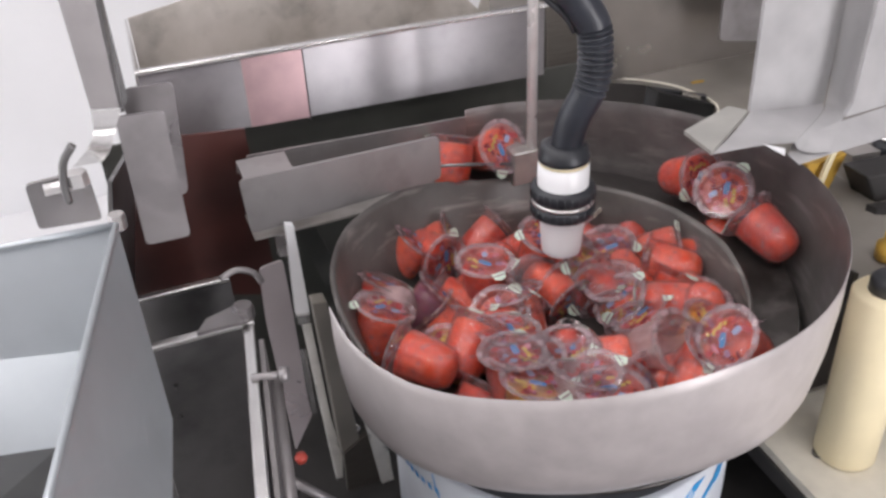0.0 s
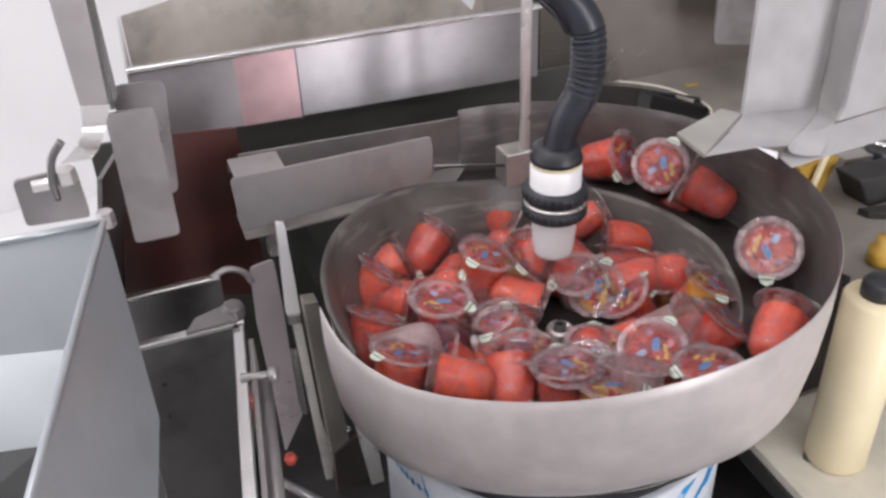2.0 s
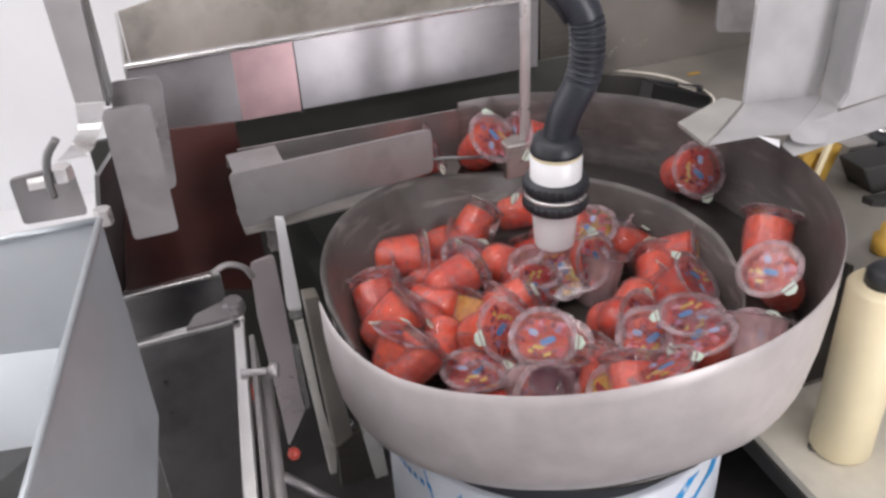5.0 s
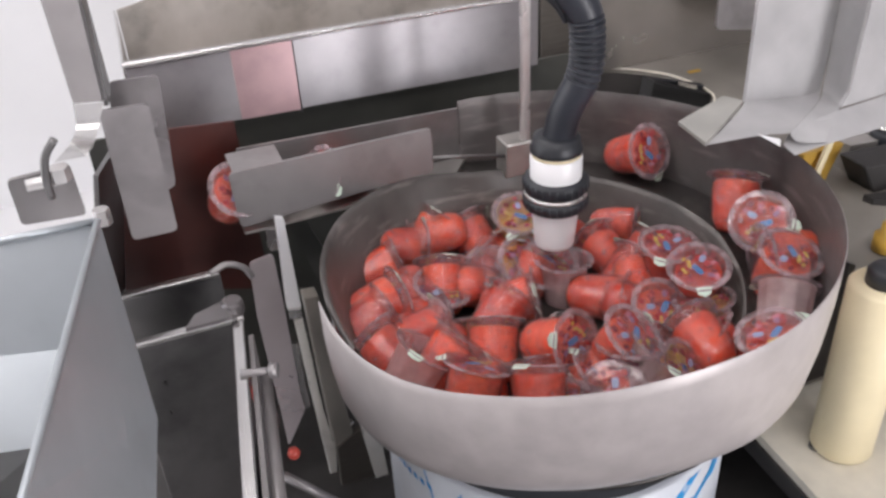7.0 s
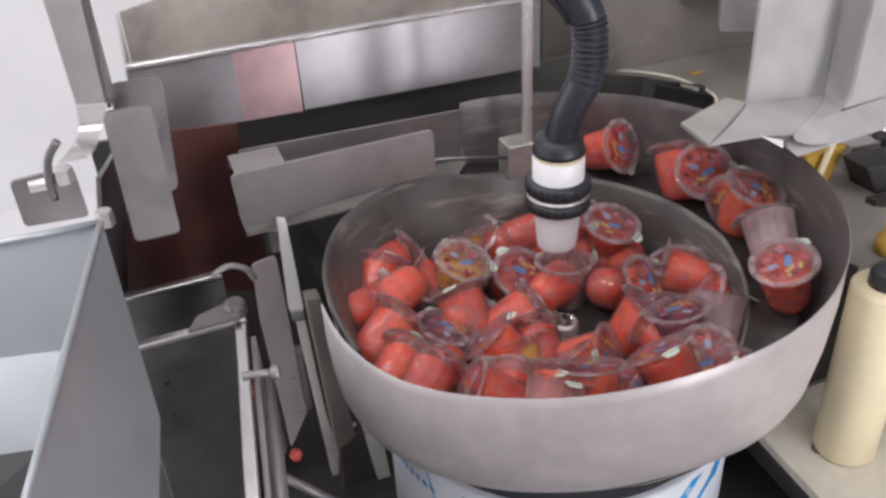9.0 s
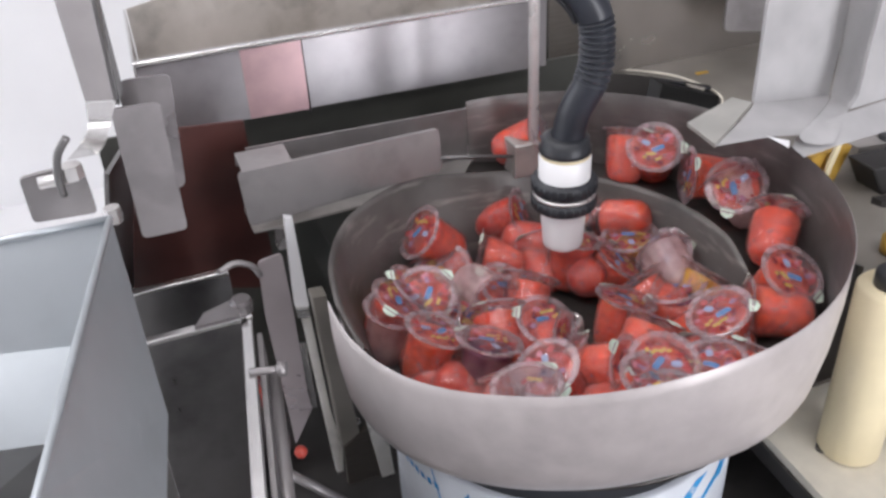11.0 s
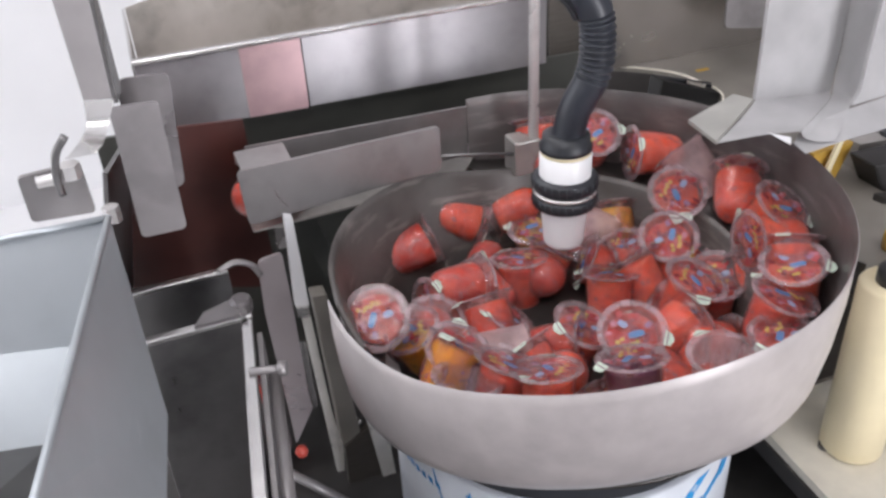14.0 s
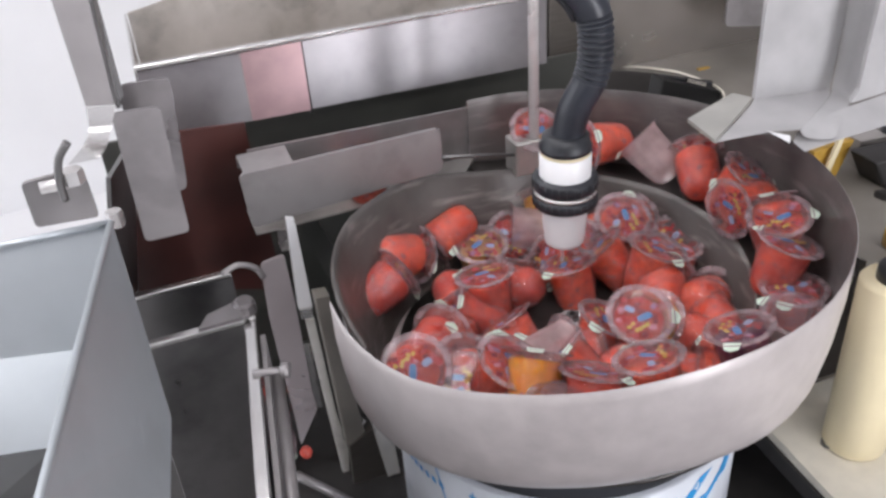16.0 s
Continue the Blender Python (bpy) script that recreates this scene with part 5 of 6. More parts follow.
    ride("red", [(0, 0.102, -138, 0.228), (0.5, 0.101, -134, 0.228), (1, 0.103, -131, 0.228), (1.5, 0.104, -127, 0.228), (2, 0.102, -117, 0.228), (2.5, 0.120, -107, 0.228), (3, 0.120, -100, 0.228), (3.5, 0.120, -93, 0.228), (6, 0.106, -42, 0.224), (6.5, 0.104, -28, 0.224), (7, 0.099, -17, 0.224), (7.5, 0.093, -2, 0.224), (8, 0.089, 13, 0.224), (8.5, 0.087, 27, 0.224), (9, 0.086, 39, 0.224), (11.5, 0.053, 67, 0.214), (12, 0.053, 74, 0.214), (12.5, 0.053, 81, 0.214), (13, 0.053, 88, 0.214), (13.5, 0.053, 94, 0.214), (14, 0.056, 106, 0.214), (14.5, 0.063, 123, 0.214), (15, 0.063, 130, 0.214), (15.5, 0.063, 136, 0.214), (16, 0.063, 143, 0.214)],
         [(2, -171, 72), (7.5, -118, 73), (13.5, -28, 77)])
    ride("red", [(0, 0.149, 8, 0.263), (1, 0.149, 16.5, 0.264), (2, 0.149, 30, 0.267), (3, 0.149, 43.5, 0.269), (3.5, 0.149, 52, 0.270), (6, 0.149, 112, 0.281), (7, 0.149, 133, 0.281), (8.5, 0.149, 187, 0.281), (16, 0.149, 187, 0.281)],
         [(2, -156, 45)])
    ride("red", [(0, 0.149, 22.5, 0.266), (0.5, 0.149, 26.5, 0.266), (1, 0.149, 32, 0.267), (1.5, 0.149, 39, 0.268), (2, 0.149, 47, 0.269), (3.5, 0.149, 71, 0.273), (5, 0.149, 100, 0.281), (6.2, 0.149, 133, 0.281), (7.5, 0.149, 187, 0.281), (16, 0.149, 187, 0.281)],
         [(2, -106, 23)])
    ride("red", [(0, 0.149, -9, 0.258), (1, 0.149, 1.5, 0.262), (2, 0.149, 15, 0.264), (3, 0.149, 28, 0.267), (3.5, 0.149, 36.5, 0.268), (6, 0.149, 96, 0.281), (8, 0.149, 133, 0.281), (9.5, 0.149, 187, 0.281), (16, 0.149, 187, 0.281)],
         [(2, 112, 21)])
    ride("red", [(0, 0.137, 10, 0.222), (0.5, 0.140, 14, 0.222), (1, 0.144, 19, 0.222), (1.5, 0.148, 24, 0.222), (2, 0.148, 27, 0.222), (2.5, 0.149, 35, 0.222), (3, 0.149, 42, 0.222), (3.5, 0.149, 50, 0.222), (6, 0.138, 95, 0.222), (6.5, 0.138, 105, 0.222), (7, 0.138, 115, 0.222), (7.5, 0.141, 122, 0.222), (8, 0.141, 130, 0.222), (8.5, 0.141, 138, 0.222), (9, 0.141, 146, 0.222), (10.6, 0.115, 170, 0.204), (13.5, 0.115, 213, 0.204), (16, 0.115, 251, 0.204)],
         [(2, 120, -44), (7.5, -92, 36)])
    ride("red", [(0, 0.100, 12, 0.214), (0.5, 0.103, 18, 0.214), (1, 0.103, 23, 0.214), (1.5, 0.108, 30, 0.214), (2, 0.116, 36, 0.214), (2.5, 0.121, 45, 0.214), (3, 0.129, 52, 0.222), (3.5, 0.129, 59, 0.222), (6, 0.130, 95, 0.222), (6.5, 0.130, 105, 0.222), (7, 0.130, 115, 0.222), (7.5, 0.130, 125, 0.222), (8, 0.128, 136, 0.222), (8.5, 0.128, 144, 0.222), (9, 0.125, 155, 0.222), (11.5, 0.117, 199, 0.228), (12, 0.117, 206, 0.228), (12.5, 0.117, 212, 0.228), (13, 0.117, 219, 0.228), (13.5, 0.117, 226, 0.228), (14, 0.115, 234, 0.228), (14.5, 0.110, 247, 0.228), (15, 0.109, 256, 0.228), (15.5, 0.108, 261, 0.228), (16, 0.110, 268, 0.228)],
         [(2, 122, 2), (7.5, 46, -13), (13.5, -159, 72)])
    ride("red", [(0, 0.097, -21, 0.214), (0.5, 0.097, -14, 0.214), (1, 0.097, -7, 0.214), (1.5, 0.097, -0, 0.214), (2, 0.095, 5, 0.214), (2.5, 0.095, 12, 0.214), (3, 0.095, 19, 0.214), (3.5, 0.095, 26, 0.214), (6, 0.131, 82, 0.222), (6.5, 0.115, 91, 0.214), (7, 0.115, 101, 0.214), (7.5, 0.108, 109, 0.214), (8, 0.108, 119, 0.214), (8.5, 0.108, 129, 0.214), (9, 0.108, 139, 0.214), (11.5, 0.105, 166, 0.224), (12, 0.105, 172, 0.224), (12.5, 0.111, 176, 0.224), (13, 0.114, 185, 0.224), (13.5, 0.116, 193, 0.224), (14, 0.116, 199, 0.224), (14.5, 0.114, 205, 0.224), (15, 0.113, 208, 0.224), (15.5, 0.107, 212, 0.224), (16, 0.107, 216, 0.224)],
         [(2, 79, -41), (7.5, 5, 33), (13.5, 104, 63)])
    ride("orange", [(0, 0.096, -45, 0.214), (0.5, 0.100, -39, 0.214), (1, 0.106, -34, 0.214), (1.5, 0.109, -27, 0.214), (2, 0.108, -16, 0.214), (2.5, 0.111, -3, 0.214), (3, 0.115, 5, 0.214), (3.5, 0.117, 16, 0.214), (5.1, 0.115, 40, 0.204), (10.75, 0.115, 125, 0.204), (16, 0.115, 204, 0.204)],
         [(2, 0, 69)])
    ride("pale", [(0, 0.079, -68, 0.224), (0.5, 0.079, -64, 0.224), (1, 0.079, -58, 0.224), (1.5, 0.084, -54, 0.224), (2, 0.081, -51, 0.224), (2.5, 0.082, -38, 0.224), (3, 0.083, -23, 0.224), (3.5, 0.079, -9, 0.224), (6, 0.044, 61, 0.224), (6.5, 0.044, 62, 0.224), (7, 0.043, 60, 0.224), (7.5, 0.043, 61, 0.224), (8, 0.043, 61, 0.224), (8.5, 0.043, 62, 0.224), (9, 0.043, 62, 0.224), (11.5, 0.070, 165, 0.214), (12, 0.070, 172, 0.214), (12.5, 0.070, 178, 0.214), (13, 0.070, 185, 0.214), (13.5, 0.070, 193, 0.214), (14, 0.077, 205, 0.214), (14.5, 0.080, 211, 0.214), (15, 0.065, 217, 0.214), (15.5, 0.063, 222, 0.214), (16, 0.062, 227, 0.214)],
         [(2, -1, 39), (7.5, 16, 84), (13.5, 143, -1)])
    ride("red", [(0, 0.103, -109, 0.224), (0.5, 0.103, -102, 0.224), (1, 0.102, -97, 0.224), (1.5, 0.108, -87, 0.224), (2, 0.088, -74, 0.224), (2.5, 0.082, -63, 0.224), (3, 0.079, -50, 0.224), (3.5, 0.079, -41, 0.224), (6, 0.093, -1, 0.214), (6.5, 0.093, 9, 0.214), (7, 0.093, 19, 0.214), (7.5, 0.093, 29, 0.214), (8, 0.093, 39, 0.214), (8.5, 0.093, 49, 0.214), (9, 0.093, 59, 0.214), (11.5, 0.086, 86, 0.214), (12, 0.086, 93, 0.214), (12.5, 0.086, 100, 0.214), (13, 0.086, 107, 0.214), (13.5, 0.085, 120, 0.214), (14, 0.082, 140, 0.214), (14.5, 0.086, 157, 0.214), (15, 0.097, 168, 0.214), (15.5, 0.108, 178, 0.214), (16, 0.109, 180, 0.214)],
         [(2, -77, 66), (7.5, -7, 40), (13.5, -134, -8)])
    ride("red", [(0, 0.103, -63, 0.214), (0.5, 0.106, -59, 0.214), (1, 0.111, -54, 0.214), (1.5, 0.113, -50, 0.214), (2, 0.109, -40, 0.214), (2.5, 0.111, -27, 0.214), (3, 0.114, -15, 0.214), (3.5, 0.120, -5, 0.214), (6, 0.117, 19, 0.214), (6.5, 0.117, 29, 0.214), (7, 0.124, 38, 0.214), (7.5, 0.120, 49, 0.214), (8, 0.102, 58, 0.214), (8.5, 0.102, 68, 0.214), (9, 0.102, 78, 0.214), (11.5, 0.125, 135.7, 0.236), (12, 0.130, 144.8, 0.236), (12.5, 0.135, 152.3, 0.236), (13, 0.138, 160.4, 0.236), (13.5, 0.140, 168.5, 0.236), (14, 0.142, 175.3, 0.236), (14.5, 0.145, 182.3, 0.236), (15, 0.147, 188.2, 0.236), (15.5, 0.148, 194.4, 0.236), (16, 0.148, 198.3, 0.236)],
         [(2, 26, 58), (7.5, -89, 8), (13.5, 73, 42)])
    ride("red", [(0, 0.123, -107, 0.228), (0.5, 0.123, -100, 0.228), (1, 0.123, -93, 0.228), (1.5, 0.123, -86, 0.228), (2, 0.129, -74, 0.228), (2.5, 0.134, -63, 0.228), (3, 0.140, -52, 0.228), (3.5, 0.140, -45, 0.228), (6, 0.149, -20, 0.252), (7, 0.149, -11.5, 0.257), (7.5, 0.149, -1, 0.262), (8, 0.149, 7.5, 0.263), (8.5, 0.149, 11.5, 0.264), (9, 0.149, 18, 0.265), (11.3, 0.149, 38, 0.268), (11.8, 0.149, 39, 0.268), (12.3, 0.149, 40.5, 0.268), (13, 0.149, 48.5, 0.269), (13.8, 0.149, 54.5, 0.270), (14.6, 0.149, 60, 0.272), (16, 0.149, 75, 0.274)],
         [(2, 153, 88), (7.5, -129, 40), (13.5, -164, 57)])
    ride("red", [(0, 0.110, -65, 0.215), (0.5, 0.117, -60, 0.218), (1, 0.128, -52, 0.223), (1.5, 0.131, -50, 0.224), (2, 0.149, -42, 0.233), (2.5, 0.149, -36.5, 0.238), (3, 0.149, -32, 0.243), (3.5, 0.149, -29, 0.246), (6, 0.149, -6, 0.260), (7, 0.149, 2.5, 0.262), (7.5, 0.149, 8, 0.263), (8.5, 0.149, 18, 0.265), (9, 0.149, 25.5, 0.266), (11.3, 0.149, 47, 0.269), (12.3, 0.149, 53.5, 0.270), (13, 0.149, 60, 0.272), (13.8, 0.149, 70, 0.273), (14.6, 0.149, 82.5, 0.276), (15.2, 0.149, 94.5, 0.281), (16, 0.149, 112, 0.281)],
         [(2, 76, 22), (7.5, 49, 51), (13.5, 3, 59)])
    ride("red", [(0, 0.124, -57.9, 0.235), (0.5, 0.134, -54.5, 0.238), (1, 0.149, -35.5, 0.239), (1.5, 0.149, -27, 0.247), (2, 0.149, -18, 0.254), (2.5, 0.149, -12, 0.257), (3, 0.149, -7.5, 0.259), (3.5, 0.149, -2.5, 0.261), (6, 0.149, 36, 0.268), (7, 0.149, 39, 0.268), (7.5, 0.149, 44.5, 0.269), (8.5, 0.149, 48, 0.269), (9, 0.149, 49, 0.269), (11.3, 0.149, 81.5, 0.276), (11.8, 0.149, 86.5, 0.278), (12.3, 0.149, 94.5, 0.281), (13.5, 0.149, 118, 0.281), (14.2, 0.149, 133, 0.281), (16, 0.149, 187, 0.281)],
         [(2, -119, 42), (7.5, -113, 25)])
    ride("red", [(0, 0.071, -19, 0.214), (0.5, 0.071, -12, 0.214), (1, 0.071, -5, 0.214), (1.5, 0.071, 2, 0.214), (2, 0.066, 11, 0.214), (2.5, 0.066, 18, 0.214), (3, 0.066, 25, 0.214), (3.5, 0.066, 32, 0.214), (6, 0.056, 58, 0.214), (6.5, 0.056, 69, 0.214), (7, 0.056, 85, 0.214), (7.5, 0.063, 110, 0.214), (8, 0.060, 125, 0.214), (8.5, 0.069, 138, 0.214), (9, 0.073, 159, 0.214), (11.5, 0.058, 193, 0.214), (12, 0.058, 200, 0.214), (12.5, 0.064, 202, 0.214), (13, 0.074, 209, 0.214), (13.5, 0.076, 217, 0.214), (14, 0.079, 224, 0.214), (14.5, 0.083, 230, 0.214), (15, 0.076, 232, 0.214), (15.5, 0.075, 236, 0.214), (16, 0.075, 243, 0.214)],
         [(2, 154, -18), (7.5, -59, 43), (13.5, -113, 36)])
    ride("yellow", [(0, 0.119, -130, 0.228), (0.5, 0.119, -123, 0.228), (1, 0.119, -116, 0.228), (1.5, 0.122, -114, 0.228), (2, 0.117, -105, 0.228), (2.5, 0.120, -96, 0.228), (3, 0.104, -88, 0.228), (3.5, 0.102, -80, 0.228), (5.1, 0.102, -56, 0.204), (10.75, 0.102, 29, 0.204), (16, 0.102, 108, 0.204)],
         [(2, 144, 79)])
    ride("pale", [(0, 0.111, -116, 0.228), (0.5, 0.110, -113, 0.228), (1, 0.109, -108, 0.228), (1.5, 0.109, -102, 0.228), (2, 0.108, -94, 0.228), (2.5, 0.110, -85, 0.228), (3, 0.116, -75, 0.228), (3.5, 0.120, -69, 0.228), (6, 0.147, -43, 0.231), (6.5, 0.149, -41, 0.234), (7, 0.149, -39, 0.235), (8.5, 0.149, -23, 0.251), (9, 0.149, -15.5, 0.255), (11.3, 0.153, 9, 0.263), (12.3, 0.153, 13, 0.264), (13.5, 0.152, 20, 0.265), (14.6, 0.149, 26.5, 0.266), (15.2, 0.149, 34.5, 0.267), (16, 0.149, 37, 0.268)],
         [(2, 143, 67), (7.5, 88, 38)])
    ride("red", [(0, 0.119, 21, 0.214), (0.5, 0.124, 27, 0.214), (1, 0.127, 33, 0.222), (1.5, 0.133, 43, 0.222), (2, 0.128, 53, 0.222), (2.5, 0.124, 55, 0.214), (3, 0.124, 62, 0.214), (3.5, 0.124, 69, 0.214), (6, 0.130, 117, 0.222), (6.5, 0.112, 124, 0.214), (7, 0.094, 137, 0.214), (7.5, 0.091, 148, 0.214), (8, 0.075, 174, 0.214), (8.5, 0.069, 195, 0.214), (9, 0.069, 205, 0.214), (11.5, 0.075, 273, 0.214), (12, 0.075, 280, 0.214), (12.5, 0.075, 287, 0.214), (13, 0.075, 294, 0.214), (13.5, 0.075, 300, 0.214), (14, 0.076, 311, 0.214), (14.5, 0.076, 328, 0.214), (15, 0.076, 330, 0.214), (15.5, 0.072, 339, 0.214), (16, 0.067, 349, 0.214)],
         [(2, -56, 21), (7.5, -69, 43), (13.5, 56, 20)])
    ride("red", [(0, 0.149, 87.4, 0.279), (0.5, 0.149, 96, 0.281), (1.5, 0.149, 131, 0.281), (2.5, 0.149, 187, 0.281), (16, 0.149, 187, 0.281)],
         [(0, -164, 31)])
    ride("red", [(0, 0.149, 94.6, 0.281), (1, 0.149, 131, 0.281), (2, 0.149, 187, 0.281), (16, 0.149, 187, 0.281)],
         [(0, -36, 58)])
    ride("red", [(0, 0.050, -7, 0.204), (3, 0.092, 35, 0.204), (4.5, 0.122, 56, 0.204), (6, 0.149, 77, 0.222), (6.5, 0.149, 87, 0.222), (7, 0.149, 97, 0.222), (7.5, 0.141, 107, 0.222), (8, 0.141, 117, 0.222), (8.5, 0.141, 127, 0.222), (9, 0.141, 137, 0.222), (11.5, 0.128, 177, 0.228), (12, 0.129, 183, 0.228), (12.5, 0.131, 192, 0.228), (13, 0.129, 200, 0.228), (13.5, 0.117, 213, 0.228), (14, 0.117, 220, 0.228), (14.5, 0.117, 227, 0.228), (15, 0.117, 234, 0.228), (15.5, 0.117, 240, 0.228), (16, 0.117, 247, 0.228)],
         [(7.5, -103, -6), (13.5, 162, 65)])
    ride("yellow", [(0, 0.099, -27, 0.204), (3, 0.099, 18, 0.204), (4.4, 0.099, 39, 0.204), (6, 0.099, 63, 0.224), (6.5, 0.099, 73, 0.224), (7, 0.099, 83, 0.224), (7.5, 0.103, 95, 0.224), (8, 0.104, 109, 0.224), (8.5, 0.102, 121, 0.224), (9, 0.083, 137, 0.224), (10.6, 0.083, 161, 0.204), (13.5, 0.083, 205, 0.204), (16, 0.083, 242, 0.204)],
         [(7.5, 173, 70)])
    ride("red", [(0, 0.050, 25, 0.204), (3, 0.096, 67, 0.204), (4.5, 0.126, 88, 0.204), (6, 0.141, 109, 0.222), (6.5, 0.141, 117, 0.222), (7, 0.141, 127, 0.222), (7.5, 0.141, 135, 0.222), (8, 0.141, 146, 0.222), (8.5, 0.141, 154, 0.222), (9, 0.141, 160, 0.222), (10.6, 0.115, 184, 0.204), (13.5, 0.115, 228, 0.204), (16, 0.115, 265, 0.204)],
         [(7.5, -132, -17)])
    ride("red", [(0, 0.050, 43, 0.204), (3, 0.093, 85, 0.204), (4.5, 0.123, 106, 0.204), (6, 0.141, 127, 0.222), (6.5, 0.141, 134, 0.222), (7, 0.141, 141, 0.222), (7.5, 0.141, 148, 0.222), (8, 0.141, 159, 0.222), (8.5, 0.133, 167, 0.222), (9, 0.133, 174, 0.222), (10.6, 0.115, 198, 0.204), (13.5, 0.115, 242, 0.204), (16, 0.115, 279, 0.204)],
         [(7.5, -143, 16)])
    ride("red", [(0, 0.050, 74, 0.204), (3, 0.106, 116, 0.204), (4.5, 0.136, 137, 0.204), (6, 0.141, 158, 0.222), (6.5, 0.141, 164, 0.222), (7, 0.141, 168, 0.222), (7.5, 0.141, 176, 0.222), (8, 0.138, 188, 0.222), (8.5, 0.135, 193, 0.222), (9, 0.132, 200, 0.222), (11.5, 0.089, 245, 0.224), (12, 0.084, 253, 0.224), (12.5, 0.082, 258, 0.224), (13, 0.081, 263, 0.224), (13.5, 0.074, 268, 0.224), (14, 0.068, 276, 0.224), (14.5, 0.068, 280, 0.224), (15, 0.065, 283, 0.224), (15.5, 0.060, 286, 0.224), (16, 0.058, 289, 0.224)],
         [(7.5, -158, 17), (13.5, -37, 64)])
    ride("pale", [(0, 0.050, -264, 0.204), (3, 0.079, -222, 0.204), (4.5, 0.109, -201, 0.204), (6, 0.139, -180, 0.228), (6.5, 0.136, -169, 0.228), (7, 0.134, -163, 0.228), (7.5, 0.131, -157, 0.228), (8, 0.121, -142, 0.228), (8.5, 0.121, -132, 0.228), (9, 0.121, -122, 0.228), (11.5, 0.124, -132, 0.224), (12, 0.121, -123, 0.224), (12.5, 0.118, -109, 0.224), (13, 0.117, -96, 0.224), (13.5, 0.120, -77, 0.224), (14, 0.125, -71, 0.224), (14.5, 0.131, -63, 0.224), (15, 0.136, -58, 0.224), (15.5, 0.145, -51, 0.224), (16, 0.149, -45, 0.224)],
         [(7.5, 167, 53), (13.5, -54, 85)])
    ride("red", [(0, 0.050, -115, 0.204), (3, 0.089, -73, 0.204), (4.5, 0.119, -52, 0.204), (6, 0.149, -40, 0.234), (7, 0.153, -22, 0.251), (8, 0.153, -8, 0.259), (9, 0.153, 2, 0.262), (11.3, 0.149, 6, 0.263), (12.3, 0.149, 6.5, 0.263), (13, 0.149, 12.5, 0.264), (13.5, 0.147, 17.5, 0.265), (14.2, 0.118, 24, 0.238), (15, 0.112, 30, 0.224), (16, 0.108, 38, 0.220)],
         [(7.5, -170, 1), (13.5, -141, 53)])
    ride("red", [(0, 0.050, -120, 0.204), (3, 0.096, -78, 0.204), (4.5, 0.126, -57, 0.204), (6, 0.149, -34.5, 0.240), (7, 0.149, -27, 0.247), (7.5, 0.149, -20.5, 0.252), (8, 0.149, -14.5, 0.256), (8.5, 0.149, -10.5, 0.258), (9, 0.149, -1, 0.262), (11.3, 0.149, 19.5, 0.265), (11.8, 0.149, 22, 0.265), (12.3, 0.149, 24.5, 0.266), (13, 0.149, 32, 0.267), (13.8, 0.149, 36, 0.268), (14.6, 0.149, 40.5, 0.268), (15.2, 0.149, 47, 0.269), (16, 0.149, 53, 0.270)],
         [(7.5, -57, 72), (13.5, 131, 7)])
    ride("red", [(0, 0.050, -93, 0.204), (5.75, 0.050, -13, 0.204), (10, 0.099, 47, 0.204), (11.5, 0.129, 68, 0.222), (12, 0.129, 75, 0.222), (12.5, 0.129, 81, 0.222), (13, 0.128, 89, 0.222), (13.5, 0.131, 96, 0.222), (14, 0.135, 103, 0.222), (14.5, 0.129, 113, 0.222), (15, 0.134, 119, 0.222), (15.5, 0.137, 125, 0.222), (16, 0.141, 132, 0.222)],
         [(13.5, -120, -24)])
    ride("pale", [(0, 0.115, -36, 0.204), (5.75, 0.115, 50, 0.204), (9.9, 0.115, 112, 0.204), (11.5, 0.100, 136, 0.206), (16, 0.105, 196, 0.206)],
         [(13.5, 95, 62)])
    ride("orange", [(0, 0.050, -367, 0.204), (5.75, 0.050, -286, 0.204), (10, 0.118, -227, 0.204), (11.5, 0.125, -186.9, 0.232), (12, 0.128, -181.1, 0.232), (12.5, 0.127, -176.8, 0.232), (13, 0.129, -170, 0.232), (13.5, 0.127, -163.3, 0.232), (14, 0.122, -157, 0.232), (14.5, 0.119, -148.6, 0.232), (15, 0.116, -142.4, 0.232), (15.5, 0.114, -136.5, 0.232), (16, 0.108, -131.6, 0.232)],
         [(13.5, -175, 48)])
    ride("pale", [(0, 0.050, -343, 0.204), (5.75, 0.050, -263, 0.204), (10, 0.116, -203, 0.204), (11.5, 0.141, -182, 0.228), (12, 0.141, -176, 0.228), (12.5, 0.141, -165, 0.228), (13, 0.141, -158, 0.228), (13.5, 0.141, -151, 0.228), (14, 0.141, -146, 0.228), (14.5, 0.141, -138, 0.228), (15, 0.141, -131, 0.228), (15.5, 0.141, -126, 0.228), (16, 0.140, -121, 0.228)],
         [(13.5, 173, 74)])
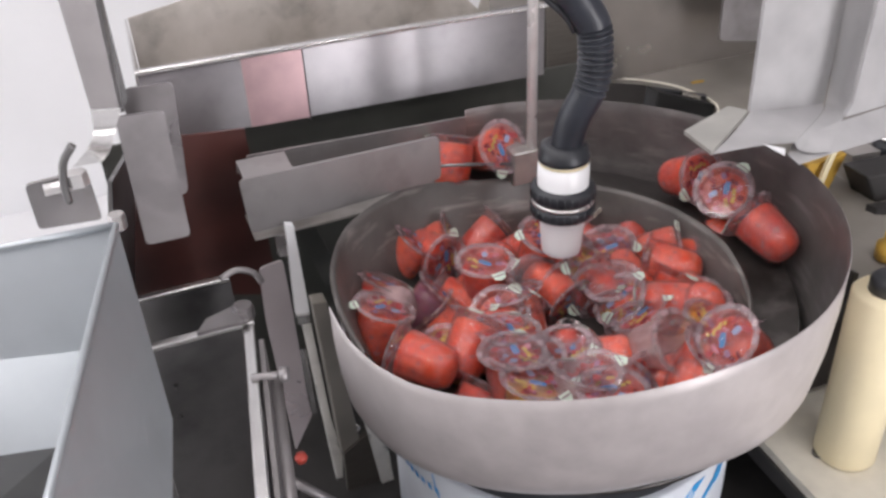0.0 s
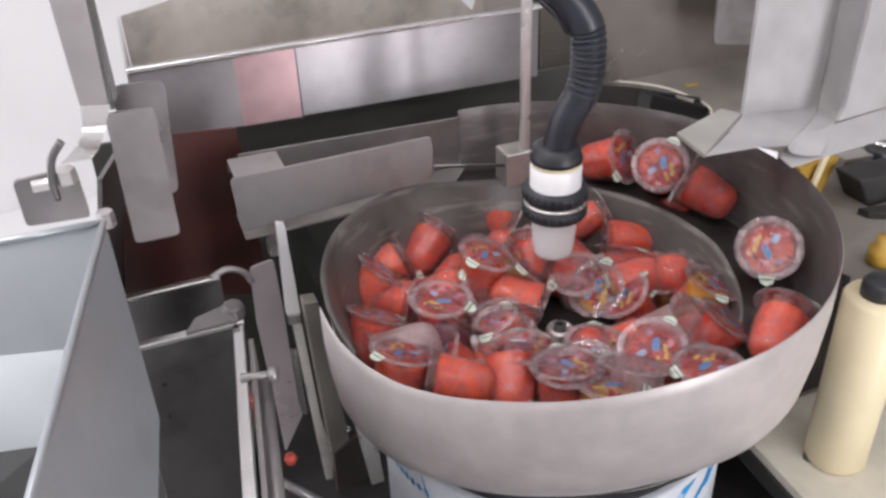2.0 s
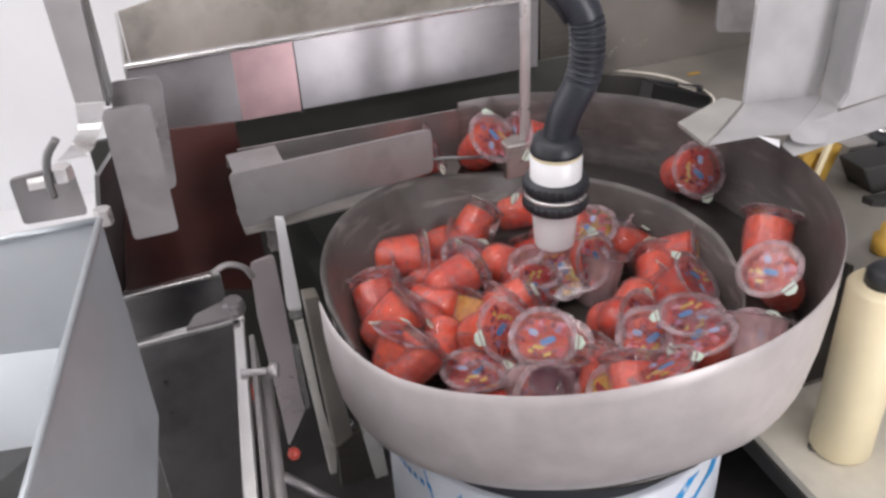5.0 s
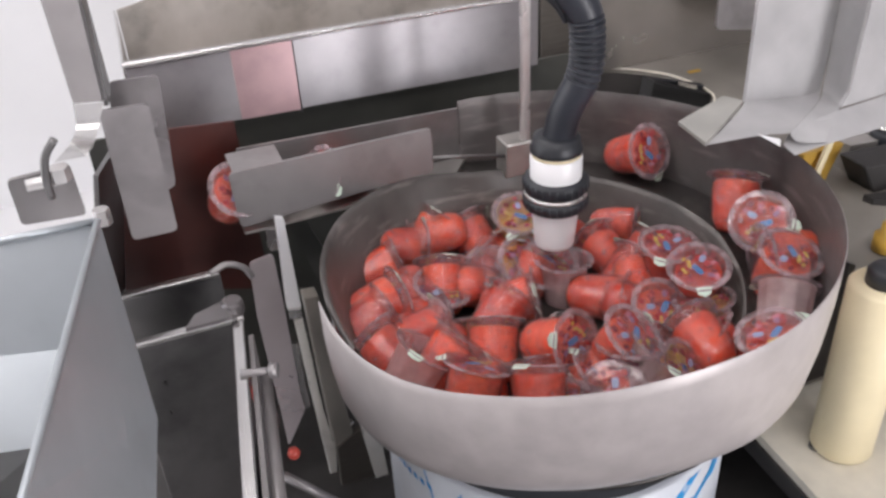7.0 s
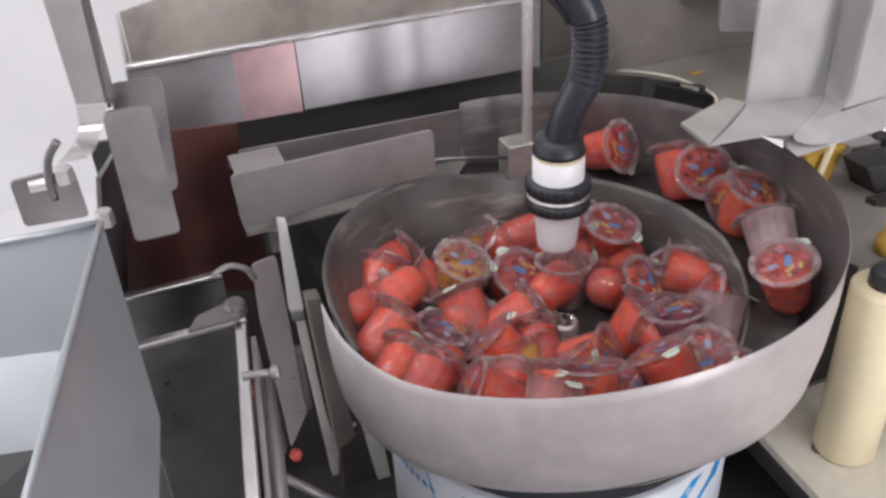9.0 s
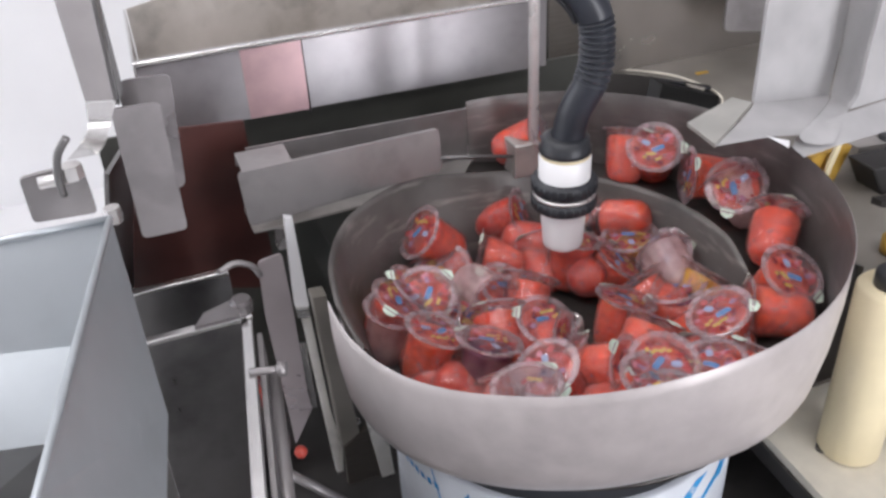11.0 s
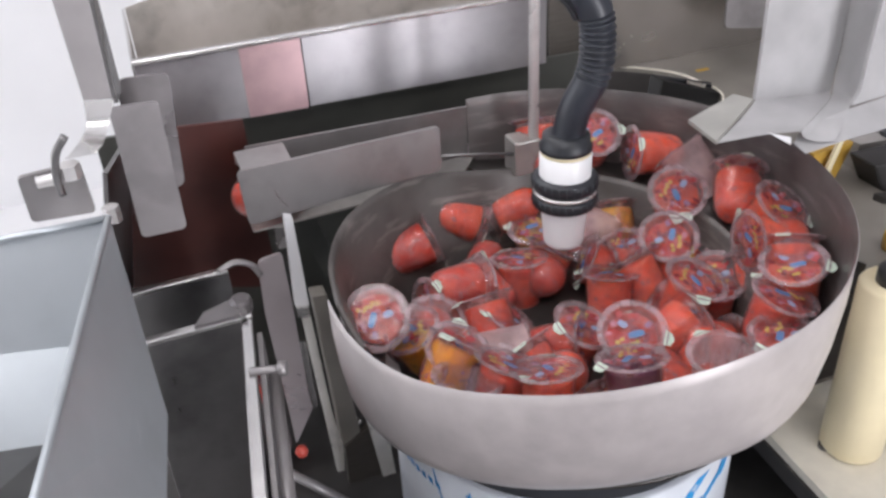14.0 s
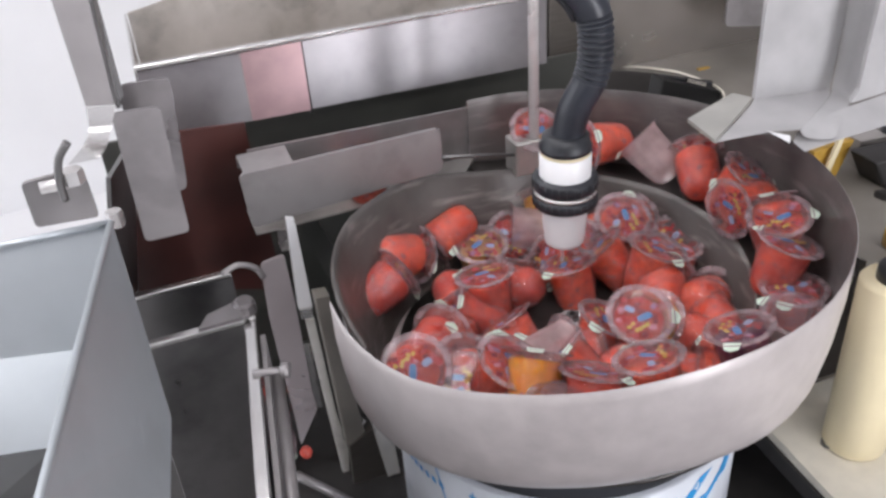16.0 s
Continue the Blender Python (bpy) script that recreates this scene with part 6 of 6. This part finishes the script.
    ride("violet", [(0, 0.095, -319, 0.204), (5.75, 0.095, -233, 0.204), (9.9, 0.095, -171, 0.204), (11.5, 0.095, -147, 0.228), (12, 0.095, -140, 0.228), (12.5, 0.101, -130, 0.228), (13, 0.108, -119, 0.228), (13.5, 0.106, -107, 0.228), (14, 0.107, -98, 0.228), (14.5, 0.110, -85, 0.228), (15, 0.118, -71, 0.228), (15.5, 0.122, -65, 0.228), (16, 0.127, -60, 0.228)],
         [(13.5, -180, 72)])
    ride("red", [(0, 0.050, -196, 0.204), (5.75, 0.050, -116, 0.204), (10, 0.121, -56, 0.204), (11.3, 0.140, -34, 0.240), (12.3, 0.140, -32, 0.243), (13, 0.140, -26, 0.248), (14, 0.140, -17, 0.254), (15, 0.140, -8, 0.259), (16, 0.140, -2, 0.261)],
         [(13.5, -171, 5)])
    ride("red", [(0, 0.050, -182, 0.204), (5.75, 0.050, -102, 0.204), (10, 0.120, -42, 0.204), (11.3, 0.149, -25.5, 0.249), (12.3, 0.149, -23, 0.251), (13, 0.149, -17.5, 0.254), (13.8, 0.149, -10.5, 0.258), (14.6, 0.149, -4.5, 0.260), (15.2, 0.149, 3, 0.262), (16, 0.149, 6, 0.263)],
         [(13.5, -50, 59)])
    ride("red", [(0, 0.050, -207, 0.204), (5.75, 0.058, -126, 0.204), (10, 0.143, -67, 0.204), (11.3, 0.135, -60, 0.226), (12, 0.140, -52, 0.228), (12.5, 0.149, -41.5, 0.233), (13, 0.149, -34.5, 0.240), (13.5, 0.149, -29.5, 0.245), (14, 0.149, -25.5, 0.249), (14.5, 0.149, -21, 0.252), (15, 0.149, -18, 0.254), (15.5, 0.149, -14, 0.256), (16, 0.149, -10.5, 0.258)],
         [(13.5, 88, 51)])
    ride("yellow", [(0, 0.097, -177, 0.204), (5.75, 0.097, -91, 0.204), (9.9, 0.097, -29, 0.204), (11.5, 0.097, -5, 0.214), (12, 0.099, 5, 0.214), (12.5, 0.104, 16, 0.214), (13, 0.109, 26, 0.214), (13.5, 0.112, 35, 0.214), (14, 0.117, 44, 0.214), (14.5, 0.127, 52, 0.222), (15, 0.127, 59, 0.222), (15.5, 0.127, 66, 0.222), (16, 0.127, 73, 0.222)],
         [(13.5, 27, 47)])


motions()
